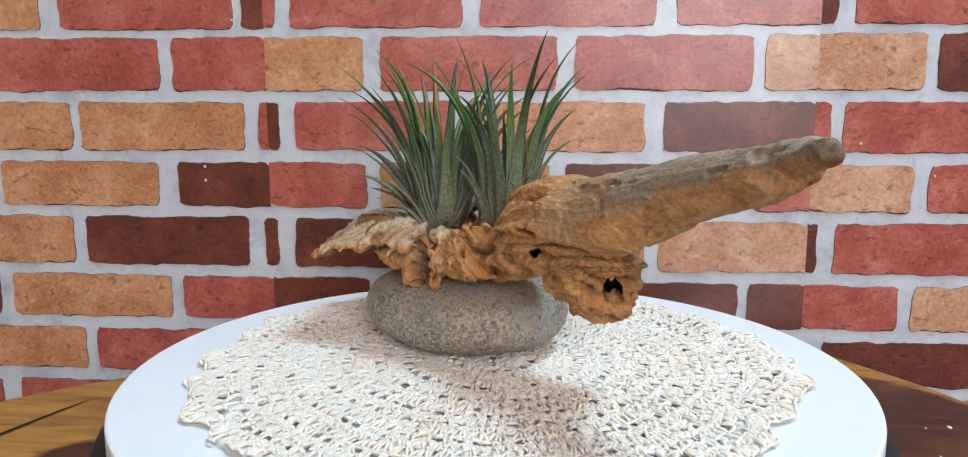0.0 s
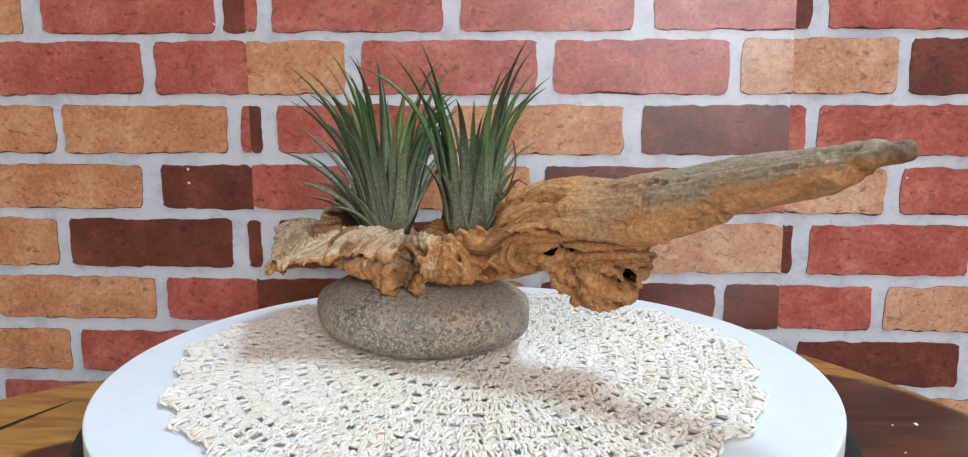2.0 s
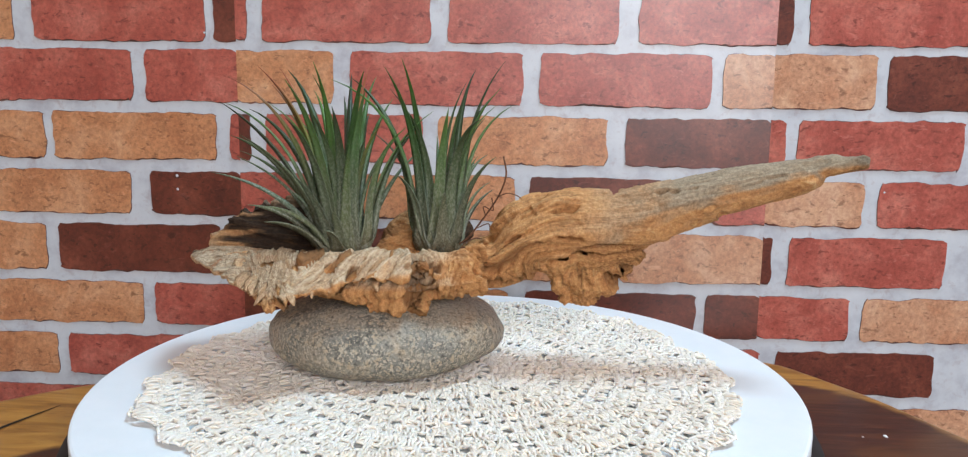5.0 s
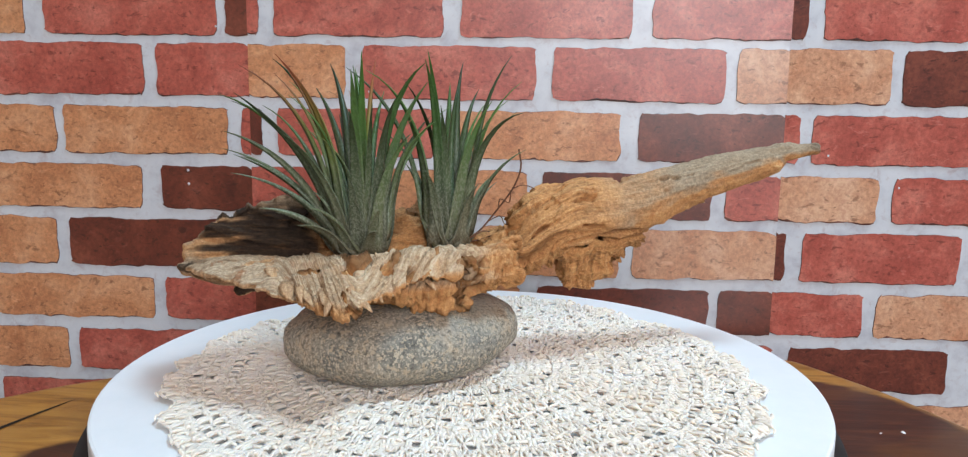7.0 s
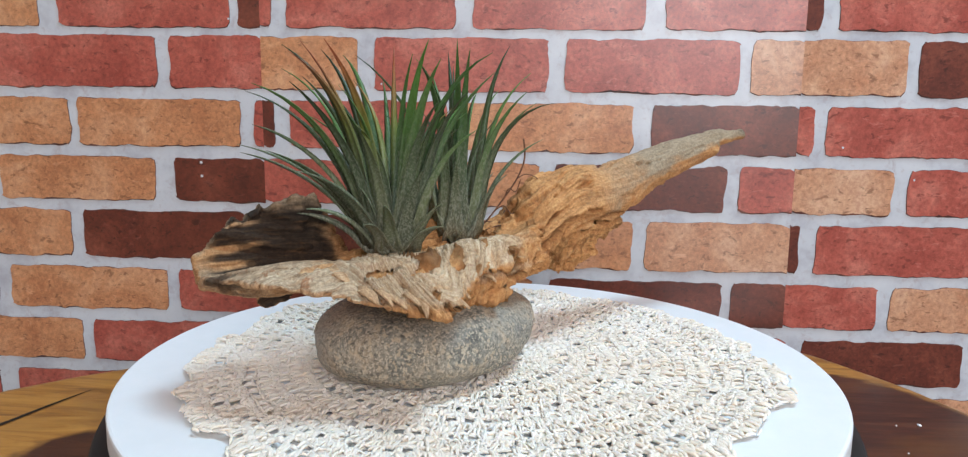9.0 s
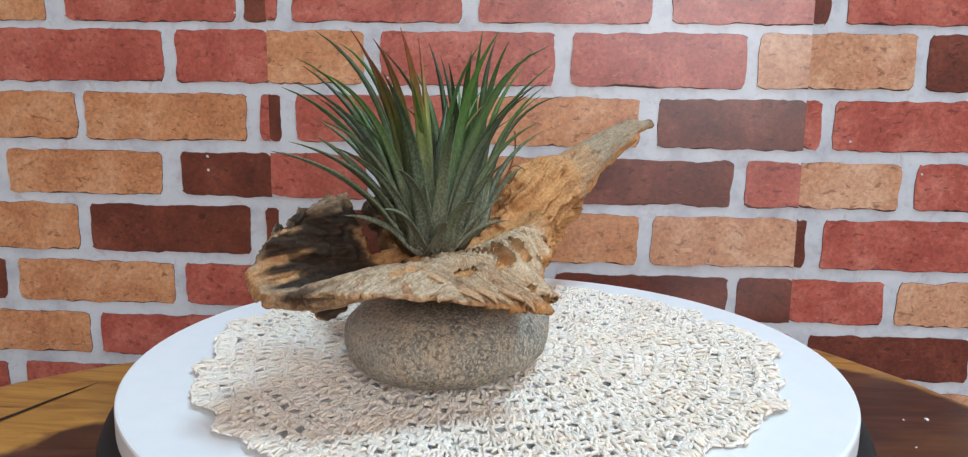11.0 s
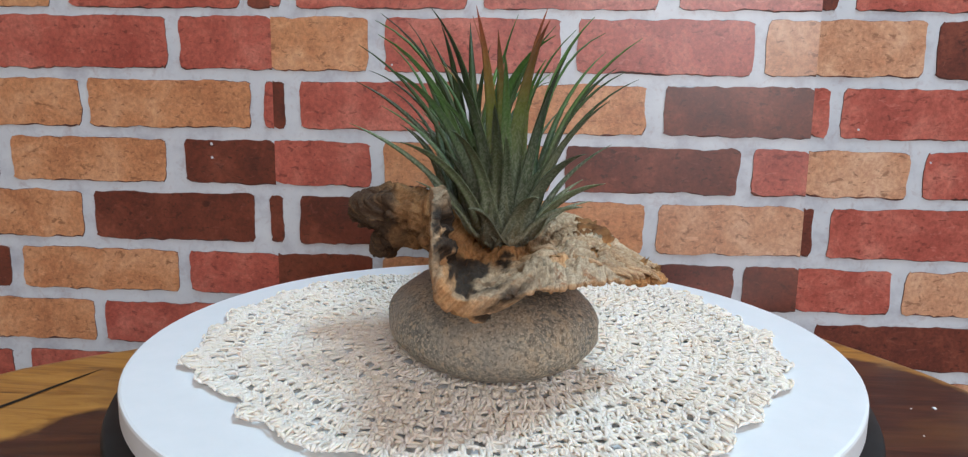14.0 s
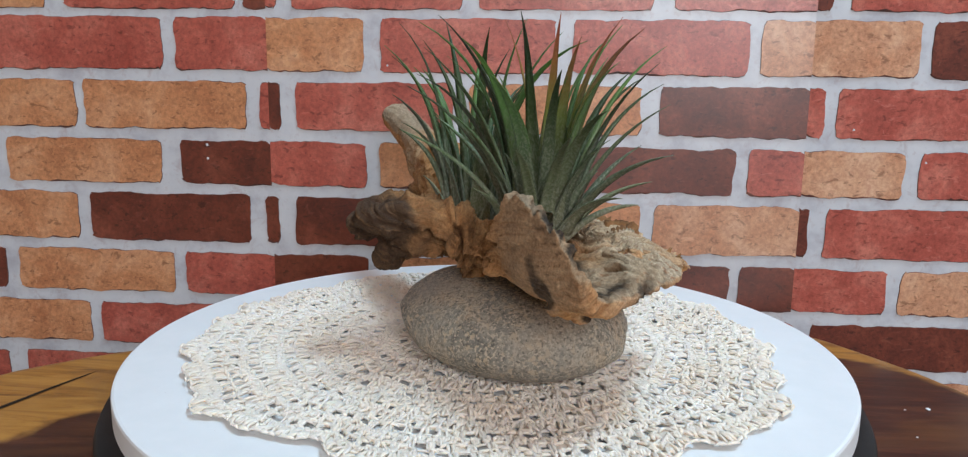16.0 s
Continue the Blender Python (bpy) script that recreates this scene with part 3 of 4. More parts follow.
def driftwood_log():
    top = new("driftwood_log")
    bm = bmesh.new()
    # branch
    tube(bm, [(0.008, -0.004, 0.060, 0.022, 0.009), (0.028, -0.004, 0.064, 0.023, 0.013), (0.041, -0.004, 0.073, 0.022, 0.020), (0.056, -0.004, 0.079, 0.020, 0.021),
              (0.075, -0.005, 0.082, 0.017, 0.021), (0.096, -0.006, 0.088, 0.014, 0.0165), (0.12, -0.007, 0.097, 0.0125, 0.0122), (0.14, -0.008, 0.1015, 0.0115, 0.0115),
              (0.165, -0.010, 0.108, 0.0110, 0.0096), (0.178, -0.011, 0.1115, 0.0110, 0.0080), (0.184, -0.009, 0.1148, 0.0080, 0.0050), (0.192, -0.006, 0.1160, 0.0054, 0.0034), (0.1985, -0.003, 0.1170, 0.0046, 0.0034), (0.2015, -0.002, 0.1174, 0.0028, 0.0020)], 14)
    # torn lower layer of the branch
    tube(bm, [(0.070, -0.006, 0.072, 0.012, 0.012), (0.100, -0.007, 0.080, 0.010, 0.008), (0.122, -0.008, 0.0872, 0.009, 0.0062), (0.135, -0.008, 0.0908, 0.008, 0.0048)], 10)
    # knob under the shoulder
    tube(bm, [(0.072, -0.005, 0.080, 0.030, 0.015), (0.072, -0.010, 0.066, 0.027, 0.015), (0.071, -0.014, 0.056, 0.023, 0.014), (0.069, -0.018, 0.047, 0.019, 0.012), (0.067, -0.021, 0.0395, 0.013, 0.008)], 14)
    # trough: flared lip on one side, charred plank on the other
    shell(bm, [(-0.141, 0.0030, 0.012, 0.061, 0.002, 0.059, -0.004, 0.058, -0.009, 0.060, -0.012, 0.066),
               (-0.125, 0.0045, 0.034, 0.062, 0.020, 0.063, 0.004, 0.056, -0.010, 0.058, -0.014, 0.081),
               (-0.105, 0.0050, 0.048, 0.059, 0.028, 0.066, 0.008, 0.056, -0.012, 0.058, -0.016, 0.088),
               (-0.090, 0.0052, 0.057, 0.055, 0.034, 0.067, 0.011, 0.056, -0.012, 0.057, -0.018, 0.091),
               (-0.078, 0.0052, 0.064, 0.052, 0.038, 0.067, 0.013, 0.056, -0.012, 0.057, -0.021, 0.082),
               (-0.066, 0.0052, 0.076, 0.050, 0.044, 0.067, 0.015, 0.057, -0.010, 0.056, -0.022, 0.060),
               (-0.055, 0.0052, 0.071, 0.055, 0.044, 0.068, 0.017, 0.057, -0.010, 0.056, -0.022, 0.059),
               (-0.040, 0.0050, 0.056, 0.058, 0.040, 0.069, 0.018, 0.058, -0.010, 0.056, -0.024, 0.060),
               (-0.020, 0.0050, 0.046, 0.060, 0.034, 0.069, 0.016, 0.058, -0.010, 0.056, -0.026, 0.062),
               (0.000, 0.0055, 0.034, 0.060, 0.026, 0.067, 0.012, 0.060, -0.010, 0.057, -0.024, 0.062),
               (0.022, 0.0070, 0.024, 0.056, 0.021, 0.071, 0.010, 0.068, -0.010, 0.064, -0.020, 0.068)], 10, 6)
    # foot of the lip, resting on the stone
    tube(bm, [(-0.018, 0.022, 0.062, 0.020, 0.012), (-0.018, 0.028, 0.052, 0.017, 0.010), (-0.018, 0.032, 0.045, 0.0155, 0.009), (-0.018, 0.034, 0.0405, 0.0140, 0.007)], 14)
    # belly under the trough
    tube(bm, [(-0.082, 0.012, 0.057, 0.012, 0.005), (-0.055, 0.022, 0.054, 0.024, 0.008), (-0.022, 0.020, 0.053, 0.022, 0.0095), (0.020, 0.010, 0.057, 0.018, 0.009)], 12)
    # heel under the trough's end
    tube(bm, [(-0.110, -0.004, 0.058, 0.010, 0.012), (-0.112, -0.005, 0.050, 0.007, 0.012), (-0.112, -0.006, 0.046, 0.003, 0.006)], 12)
    # spur on the far side
    tube(bm, [(-0.030, -0.010, 0.056, 0.018, 0.010), (-0.027, -0.028, 0.067, 0.014, 0.013), (-0.020, -0.046, 0.071, 0.013, 0.012), (-0.012, -0.060, 0.071, 0.011, 0.011), (-0.006, -0.070, 0.067, 0.006, 0.007)], 14)
    tube(bm, [(-0.018, -0.044, 0.066, 0.010, 0.010), (-0.017, -0.051, 0.056, 0.009, 0.009), (-0.017, -0.055, 0.049, 0.005, 0.005)], 10)
    tube(bm, [(-0.030, -0.020, 0.060, 0.008, 0.010), (-0.030, -0.018, 0.050, 0.006, 0.008), (-0.030, -0.016, 0.044, 0.004, 0.005)], 10)
    for q in bm.verts:
        q.co.y = -q.co.y
    me = remeshed(bm, 0.00085)
    bm = bmesh.new()
    bm.from_mesh(me)
    bm.normal_update()
    bm.verts.index_update()
    bpy.data.meshes.remove(me)
    grain, zone, moved, gone = [], [], [], []
    for q in bm.verts:
        p = Vector((q.co.x, -q.co.y, q.co.z))
        turn = 1.45 * smoothstep(-0.020, -0.034, p.y) * smoothstep(-0.06, -0.045, p.x) + 1.15 * smoothstep(0.015, 0.035, p.y) * smoothstep(-0.095, -0.055, p.x) * smoothstep(0.03, 0.0, p.x)
        cs, sn = math.cos(turn), math.sin(turn)
        g0 = Vector((p.x * cs - p.y * sn, p.x * sn + p.y * cs, p.z))
        spine = float(np.interp(p.x, [0.0, 0.028, 0.056, 0.096, 0.14, 0.199], [0.058, 0.062, 0.079, 0.088, 0.1015, 0.1175]))
        lip = smoothstep(0.012, 0.03, p.y) * smoothstep(0.03, 0.0, p.x)
        end = smoothstep(-0.068, -0.088, p.x)
        across = (g0.y - (g0.z - spine) * (1 - 0.85 * lip)) * 0.75 + 0.0009 * noise.noise(p * 40)
        knob = smoothstep(0.078, 0.062, p.z) * smoothstep(0.036, 0.05, p.x)
        across += (p.x * 0.8 + 0.3 * p.y - across) * knob
        g = Vector((g0.x + (p.z - g0.x) * knob, across, 0.0))
        grain.append(g)
        plank = smoothstep(-0.004, -0.012, p.y) * smoothstep(-0.066, -0.08, p.x)
        rough_zone = (0.25 + 0.40 * smoothstep(0.135, 0.09, p.x) + 0.35 * smoothstep(0.055, 0.01, p.x)) * (1 - 0.6 * plank) * (1 - 0.7 * end)
        low = noise.fractal(p * 34, 0.9, 2.1, 2)
        fib = smoothstep(0.0, 0.13, abs(noise.noise(Vector((g.x * 16, g.y * 330, 4)))))
        fib2 = smoothstep(0.0, 0.16, abs(noise.noise(Vector((g.x * 34, g.y * 720, 9)))))
        d = 0.0013 * low * (0.5 + 0.5 * rough_zone) * (1 - 0.5 * end) + (0.0004 + 0.0006 * smoothstep(0.06, 0.02, p.x) + 0.0010 * lip * (1 - 0.6 * end) - 0.0004 * end) * (fib - 0.8) + (0.0006 + 0.0005 * lip - 0.0002 * end) * (fib2 - 0.8) * (1 - 0.6 * knob)
        branch = smoothstep(0.035, 0.075, p.x) * (1 - knob)
        d -= 0.55 * branch * (0.0004 * (fib - 0.8) + 0.0006 * (fib2 - 0.8))
        d += smoothstep(0.150, 0.190, p.x) * 0.0017 * noise.fractal(p * 115, 0.8, 2.1, 2)
        tear = noise.noise(Vector((g.x * 42, g.y * 190, 7))) + 0.2 * noise.noise(p * 240)
        d -= 0.0055 * smoothstep(0.30, 0.40, tear) * rough_zone
        flake = noise.noise(Vector((g.x * 45, g.y * 130, 1))) + 0.16 * noise.noise(p * 260)
        d += (0.0024 * smoothstep(-0.02, 0.02, flake) + 0.0018 * smoothstep(0.24, 0.27, flake) - 0.0018) * rough_zone * (1 - 0.55 * lip) * (1 - 0.35 * branch)
        d += 0.0045 * noise.fractal(p * 75, 0.8, 2.1, 2) * smoothstep(-0.032, -0.042, p.y)
        layer = noise.noise(Vector((p.x * 20, p.z * 210 + p.x * 40, 3))) + 0.25 * noise.noise(p * 150)
        d += plank * smoothstep(0.25, -0.15, q.normal.y) * (0.0030 * (smoothstep(-0.06, 0.06, layer) - 0.6) + 0.0012 * noise.noise(p * 210))
        d += knob * (0.0035 * noise.fractal(p * 85, 0.8, 2.1, 3) + 0.0012 * noise.noise(p * 330))
        under = smoothstep(0.058, 0.045, p.z) * smoothstep(-0.06, -0.03, p.x) * smoothstep(0.03, 0.0, p.x)
        d += under * 0.0014 * noise.noise(p * 380)
        for hx, hy, hz, hr, depth in LOG_HOLES:
            dist = math.sqrt(((p.x - hx) * 0.42) ** 2 + (p.y - hy) ** 2 + (p.z - hz) ** 2) / hr
            dist += 0.22 * noise.noise(p * 260)
            if dist < 0.72:
                gone.append(q.index)
            if dist < 1.6:
                d -= min(depth, 0.0045) * smoothstep(1.5, 0.5, dist + 0.4 * noise.noise(p * 300))
        # amount of painted crevice shade: grooves between fibres and torn pits
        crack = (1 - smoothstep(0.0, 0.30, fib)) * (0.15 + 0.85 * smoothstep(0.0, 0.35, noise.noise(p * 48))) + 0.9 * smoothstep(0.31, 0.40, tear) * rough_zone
        moved.append(q.co + q.normal * d)
        n0 = noise.noise(p * 55) * 0.5 + noise.noise(p * 150) * 0.3
        up = q.normal.z
        greyed = max(smoothstep(0.055, 0.125, p.x + 0.03 * n0) * smoothstep(-0.4, 0.3, up + 0.8 * n0),
                     (0.22 + 0.50 * smoothstep(0.3, 0.8, up)) * smoothstep(-0.075, -0.105, p.x + 0.02 * n0) * smoothstep(-0.75, -0.35, up + 0.5 * n0), smoothstep(-0.008, -0.016, p.y) * smoothstep(-0.07, -0.09, p.x))
        greyed *= 1 - 0.40 * smoothstep(0.2, 0.7, q.normal.y + 0.3 * n0) * smoothstep(-0.006, -0.012, p.y) * smoothstep(-0.05, -0.07, p.x)
        inner = smoothstep(-0.072, -0.082, p.x + 0.01 * n0) * smoothstep(0.014, 0.006, p.y + 0.012 * n0) * smoothstep(-0.2, 0.15, -q.normal.y + 0.5 * up + 0.3 * n0)
        inner *= smoothstep(0.092, 0.084, p.z + 0.006 * n0) * smoothstep(-0.142, -0.130, p.x) * smoothstep(-0.32, -0.16, noise.noise(Vector((g.x * 22, g.y * 170, 3))) + 0.3 * n0)
        patch = smoothstep(0.22, 0.4, noise.noise(Vector((g.x * 40, g.y * 120, 5)))) * smoothstep(-0.06, -0.09, p.x) * smoothstep(0.03, 0.012, p.y)
        spur = max(0.40 * smoothstep(-0.012, -0.026, p.y + 0.01 * n0) + 0.58 * smoothstep(-0.030, -0.050, p.y + 0.024 * n0 + 0.010 * max(0.0, up)), 0.6 * smoothstep(-0.010, -0.020, p.y) * smoothstep(-0.066, -0.055, p.x) * smoothstep(0.02, 0.0, p.x) * smoothstep(-0.6, 0.2, n0))
        pale = max(smoothstep(0.052, 0.057, p.z) * smoothstep(0.15, 0.65, up + 0.3 * n0) * smoothstep(0.02, -0.01, p.x) * smoothstep(0.01, 0.03, p.y), 0.45 * smoothstep(-0.075, -0.105, p.x + 0.02 * n0) * smoothstep(-0.006, 0.004, p.y))
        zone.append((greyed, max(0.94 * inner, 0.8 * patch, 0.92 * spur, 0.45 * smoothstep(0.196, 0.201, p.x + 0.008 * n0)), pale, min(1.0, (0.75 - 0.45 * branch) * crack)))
    for q, co in zip(bm.verts, moved):
        q.co = co
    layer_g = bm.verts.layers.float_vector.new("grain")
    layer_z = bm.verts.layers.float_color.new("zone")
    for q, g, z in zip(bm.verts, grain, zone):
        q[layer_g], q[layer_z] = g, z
    # worm holes open into the wood
    bm.verts.ensure_lookup_table()
    bmesh.ops.delete(bm, geom=[bm.verts[i] for i in sorted(set(gone))], context="VERTS")
    part("log_body", bm, M_LOG, top, smooth=True)
    # splinters along the torn lip
    rng = random.Random(5)
    for i in range(18):
        u = -0.096 + 0.092 * i / 17 + rng.uniform(-0.003, 0.003)
        w = float(np.interp(u, [-0.105, -0.09, -0.066, -0.055, -0.04, 0.0], [0.047, 0.056, 0.074, 0.073, 0.055, 0.032]))
        z = float(np.interp(u, [-0.105, -0.066, -0.04, 0.0], [0.060, 0.052, 0.055, 0.057]))
        back = rng.uniform(0.0, 0.012)
        bm = bmesh.new()
        length = rng.uniform(0.003, 0.006)
        wide = rng.uniform(0.0016, 0.0040)
        du = rng.uniform(-0.5, 0.7)
        w -= back
        z += back * 0.55
        tube(bm, [(u - 0.004 * du, -(w - 0.008), z + 0.0035, wide, 0.0012), (u, -w, z + 0.0018, wide * 0.8, 0.0010), (u + length * 0.5 * du, -(w + length * 0.45), z + 0.0004, wide * 0.55, 0.0007), (u + length * du, -(w + length * 0.8), z - length * 0.25, 0.0005, 0.0004)], 6, 3)
        sp = part("splinter", bm, M_LOG, top, smooth=True)
        at = sp.data.attributes.new("grain", "FLOAT_VECTOR", "POINT")
        at.data.foreach_set("vector", [c for q in sp.data.vertices for c in (q.co.y, q.co.x, 0.0)])
        at = sp.data.attributes.new("zone", "FLOAT_COLOR", "POINT")
        at.data.foreach_set("color", [c for q in sp.data.vertices for c in (0.15, 0.0, 0.55, 0.0)])
    return tagged(top, "gnarled tan driftwood log balanced on the stone", "driftwood")


log = driftwood_log()


# ---------- air plants ----------
def blade(bm, tip, width, rng, base_r, fan):
    """One tapering, channelled leaf that rises from the base and arches out to its tip."""
    tip = Vector(tip) * 1.04
    flat = Vector((tip.x, tip.y, 0))
    reach = flat.length
    out = flat.normalized() if reach > 0.001 else Vector((math.cos(rng.uniform(0, 6)), math.sin(rng.uniform(0, 6)), 0))
    h = tip.z
    # the lean grows along the leaf; find the last lean that reaches the tip
    n, rows = 14, []
    fan *= rng.uniform(0.65, 1.15)
    first = math.atan2(max(reach - base_r, 0.002), max(h, 0.01)) * fan
    lo, hi = first, 3.0
    power = max(0.9, rng.uniform(2.6, 4.8) * (1 - math.atan2(reach, max(h, 0.01)) / 1.25))
    for _ in range(30):
        last = (lo + hi) / 2
        lean = [first + (last - first) * ((k + 0.5) / n) ** power for k in range(n)]
        sx, sz = sum(math.sin(a) for a in lean), sum(math.cos(a) for a in lean)
        if sz <= 0.05 or sx / sz > max(reach - base_r, 0.001) / h:
            hi = last
        else:
            lo = last
    size = math.hypot(max(reach - base_r, 0.001), h) / math.hypot(sx, sz)
    twist = rng.uniform(-0.6, 0.6)
    sway = rng.uniform(-0.10, 0.10) * h
    pts = [out * base_r]
    for a in lean:
        pts.append(pts[-1] + (out * math.sin(a) + Vector((0, 0, math.cos(a)))) * size)
    pts = [p + Vector((-out.y, out.x, 0)) * sway * (i / n) ** 2 for i, p in enumerate(pts)]
    # upright leaves bow outwards near the tip
    bow = 0.018 * max(0.0, 1 - math.atan2(reach, h) / 0.75) * rng.uniform(0.5, 1.4)
    pts = [p + (out * 1.0 - Vector((0, 0, 0.45))) * bow * (i / n) ** 3 for i, p in enumerate(pts)]
    # the sheaths draw in to a narrow neck at the very base
    pts = [p - out * 0.7 * base_r * max(0.0, 1 - i / (0.22 * n)) ** 2 for i, p in enumerate(pts)]
    side0 = Vector((-out.y, out.x, 0))
    for i, p in enumerate(pts):
        s = i / n
        d = (pts[min(i + 1, n)] - pts[max(i - 1, 0)]).normalized()
        side = (side0 - d * side0.dot(d)).normalized()
        nrm = side.cross(d).normalized()
        side = (side * math.cos(twist * s) + nrm * math.sin(twist * s)).normalized()
        nrm = side.cross(d).normalized()
        w = width * (0.49 * (1 - s ** 2.0) + 0.50 * max(0, 1 - s * 3.0) ** 1.3) + 0.0001
        th = w * 0.26 + 0.0001
        curl = w * (0.55 - 0.1 * s)
        rows.append([bm.verts.new(p + side * w + nrm * curl), bm.verts.new(p + side * w * 0.5 + nrm * (curl * 0.22 + th * 0.3)), bm.verts.new(p + nrm * th * 0.2), bm.verts.new(p - side * w * 0.5 + nrm * (curl * 0.22 + th * 0.3)),
                     bm.verts.new(p - side * w + nrm * curl), bm.verts.new(p - side * w * 0.55 - nrm * th * 0.55), bm.verts.new(p - nrm * th), bm.verts.new(p + side * w * 0.55 - nrm * th * 0.55)])
    for a, b2 in zip(rows, rows[1:]):
        for k in range(8):
            bm.faces.new((a[k], a[(k + 1) % 8], b2[(k + 1) % 8], b2[k]))
    bm.faces.new(rows[0][::-1])
    bm.faces.new(rows[-1])


def air_plant(seed, tips, inner, height, spread, flushed, fan, label, flush_tips=()):
    top = new("air_plant")
    rng = random.Random(seed)
    for tip in tips:
        bm = bmesh.new()
        j = Vector([rng.uniform(-0.002, 0.002) for _ in range(3)])
        blade(bm, Vector(tip) + j, rng.uniform(0.0060, 0.0078), rng, 0.0100 + 0.04 * max(0, 0.06 - tip[2]), fan)
        part("leaf", bm, M_LEAF[2] if tip in flush_tips else M_LEAF[rng.random() < 0.5], top, smooth=True)
    for i in range(inner):
        f = (i + 0.5) / inner
        az = i * 2.39996 + rng.uniform(-0.3, 0.3)
        reach = spread * (0.10 + 0.85 * f) * rng.uniform(0.75, 1.2)
        h = height * rng.uniform(0.62, 1.0) * (1 - 0.30 * f * f)
        bm = bmesh.new()
        blade(bm, (reach * math.cos(az), reach * math.sin(az), h), rng.uniform(0.0044, 0.0062), rng, 0.001 + 0.0065 * f, fan)
        part("leaf", bm, M_LEAF[2] if i < flushed else M_LEAF[rng.random() < 0.4], top, smooth=True)
    return tagged(top, label, "air plant", group="air plants on the driftwood")


plant_a = air_plant(3, [(-0.041, 0.012, 0.020), (-0.035, -0.020, 0.016), (-0.036, 0.036, 0.024), (-0.012, 0.040, 0.020), (0.022, 0.030, 0.026), (-0.020, 0.012, 0.034), (-0.016, -0.012, 0.040), (0.006, 0.026, 0.044),
                        (-0.057, 0.030, 0.042), (-0.048, 0.003, 0.030), (-0.044, -0.012, 0.042), (0.001, 0.068, 0.045), (0.005, 0.061, 0.070), (-0.027, -0.020, 0.026), (0.045, 0.042, 0.066), (0.047, 0.044, 0.050), (0.040, 0.041, 0.082), (0.028, 0.034, 0.094), (-0.028, -0.030, 0.090), (-0.034, -0.030, 0.074), (-0.030, -0.028, 0.058), (-0.048, -0.013, 0.071), (-0.049, -0.015, 0.086), (-0.036, 0.051, 0.074), (-0.033, 0.048, 0.047),
                        (-0.013, 0.061, 0.073), (-0.015, 0.065, 0.049), (0.044, 0.028, 0.072), (0.037, 0.023, 0.097), (-0.019, -0.007, 0.101), (-0.045, 0.030, 0.079),
                        (-0.026, 0.055, 0.060), (0.018, 0.050, 0.084), (0.030, -0.016, 0.070), (-0.024, -0.034, 0.082), (0.006, -0.026, 0.066), (0.036, 0.040, 0.058), (-0.052, 0.010, 0.060),
                        (-0.030, 0.036, 0.092), (0.002, 0.044, 0.094), (-0.026, 0.014, 0.096), (-0.022, 0.026, 0.088), (-0.010, 0.030, 0.098)], 14, 0.100, 0.046, 4, 0.48, "bushy green air plant with red-flushed inner leaves", [(-0.026, 0.014, 0.096), (-0.022, 0.026, 0.088), (-0.010, 0.030, 0.098), (-0.030, 0.036, 0.092)])
plant_b = air_plant(8, [(0.021, -0.020, 0.034), (-0.020, -0.024, 0.036), (-0.024, 0.004, 0.044), (0.010, 0.024, 0.040), (0.012, -0.010, 0.050),
                        (-0.037, -0.005, 0.092), (-0.013, -0.001, 0.103), (0.024, 0.0, 0.099), (0.031, -0.001, 0.086), (0.029, -0.003, 0.054), (-0.017, 0.036, 0.094), (0.005, -0.018, 0.100),
                        (0.007, -0.026, 0.087), (-0.003, -0.040, 0.052), (-0.019, -0.038, 0.071), (-0.043, 0.020, 0.088), (0.024, -0.017, 0.079), (0.016, -0.016, 0.036), (0.029, 0.010, 0.086), (0.030, 0.012, 0.066),
                        (0.026, 0.010, 0.050), (0.020, 0.012, 0.024), (-0.024, -0.020, 0.080)], 8, 0.100, 0.034, 0, 0.40, "upright dark green air plant with silvery base")


def root(rows, r):
    bm = bmesh.new()
    tube(bm, [(x, y, z, r, r) for x, y, z in rows], 5, 5)
    part("root", bm, M_ROOT, plant_b, "dry wiry brown root", smooth=True)


root([(0.003, -0.008, 0.002), (0.006, -0.016, 0.008), (0.008, -0.024, 0.018), (0.010, -0.033, 0.031), (0.011, -0.037, 0.042), (0.010, -0.036, 0.052)], 0.0005)
root([(0.010, -0.033, 0.031), (0.012, -0.038, 0.033), (0.014, -0.044, 0.031), (0.013, -0.047, 0.027)], 0.0003)
root([(0.007, -0.020, 0.013), (0.011, -0.026, 0.016), (0.008, -0.030, 0.012), (0.012, -0.034, 0.015)], 0.0003)
root([(0.008, -0.026, 0.021), (0.004, -0.028, 0.026), (0.007, -0.032, 0.024), (0.003, -0.034, 0.031)], 0.0003)
root([(0.004, -0.010, 0.002), (0.012, -0.016, 0.007), (0.016, -0.024, 0.006), (0.022, -0.028, 0.012)], 0.0004)
root([(0.004, -0.010, 0.002), (0.008, -0.016, 0.003), (0.006, -0.024, 0.006), (0.010, -0.030, 0.004)], 0.0004)


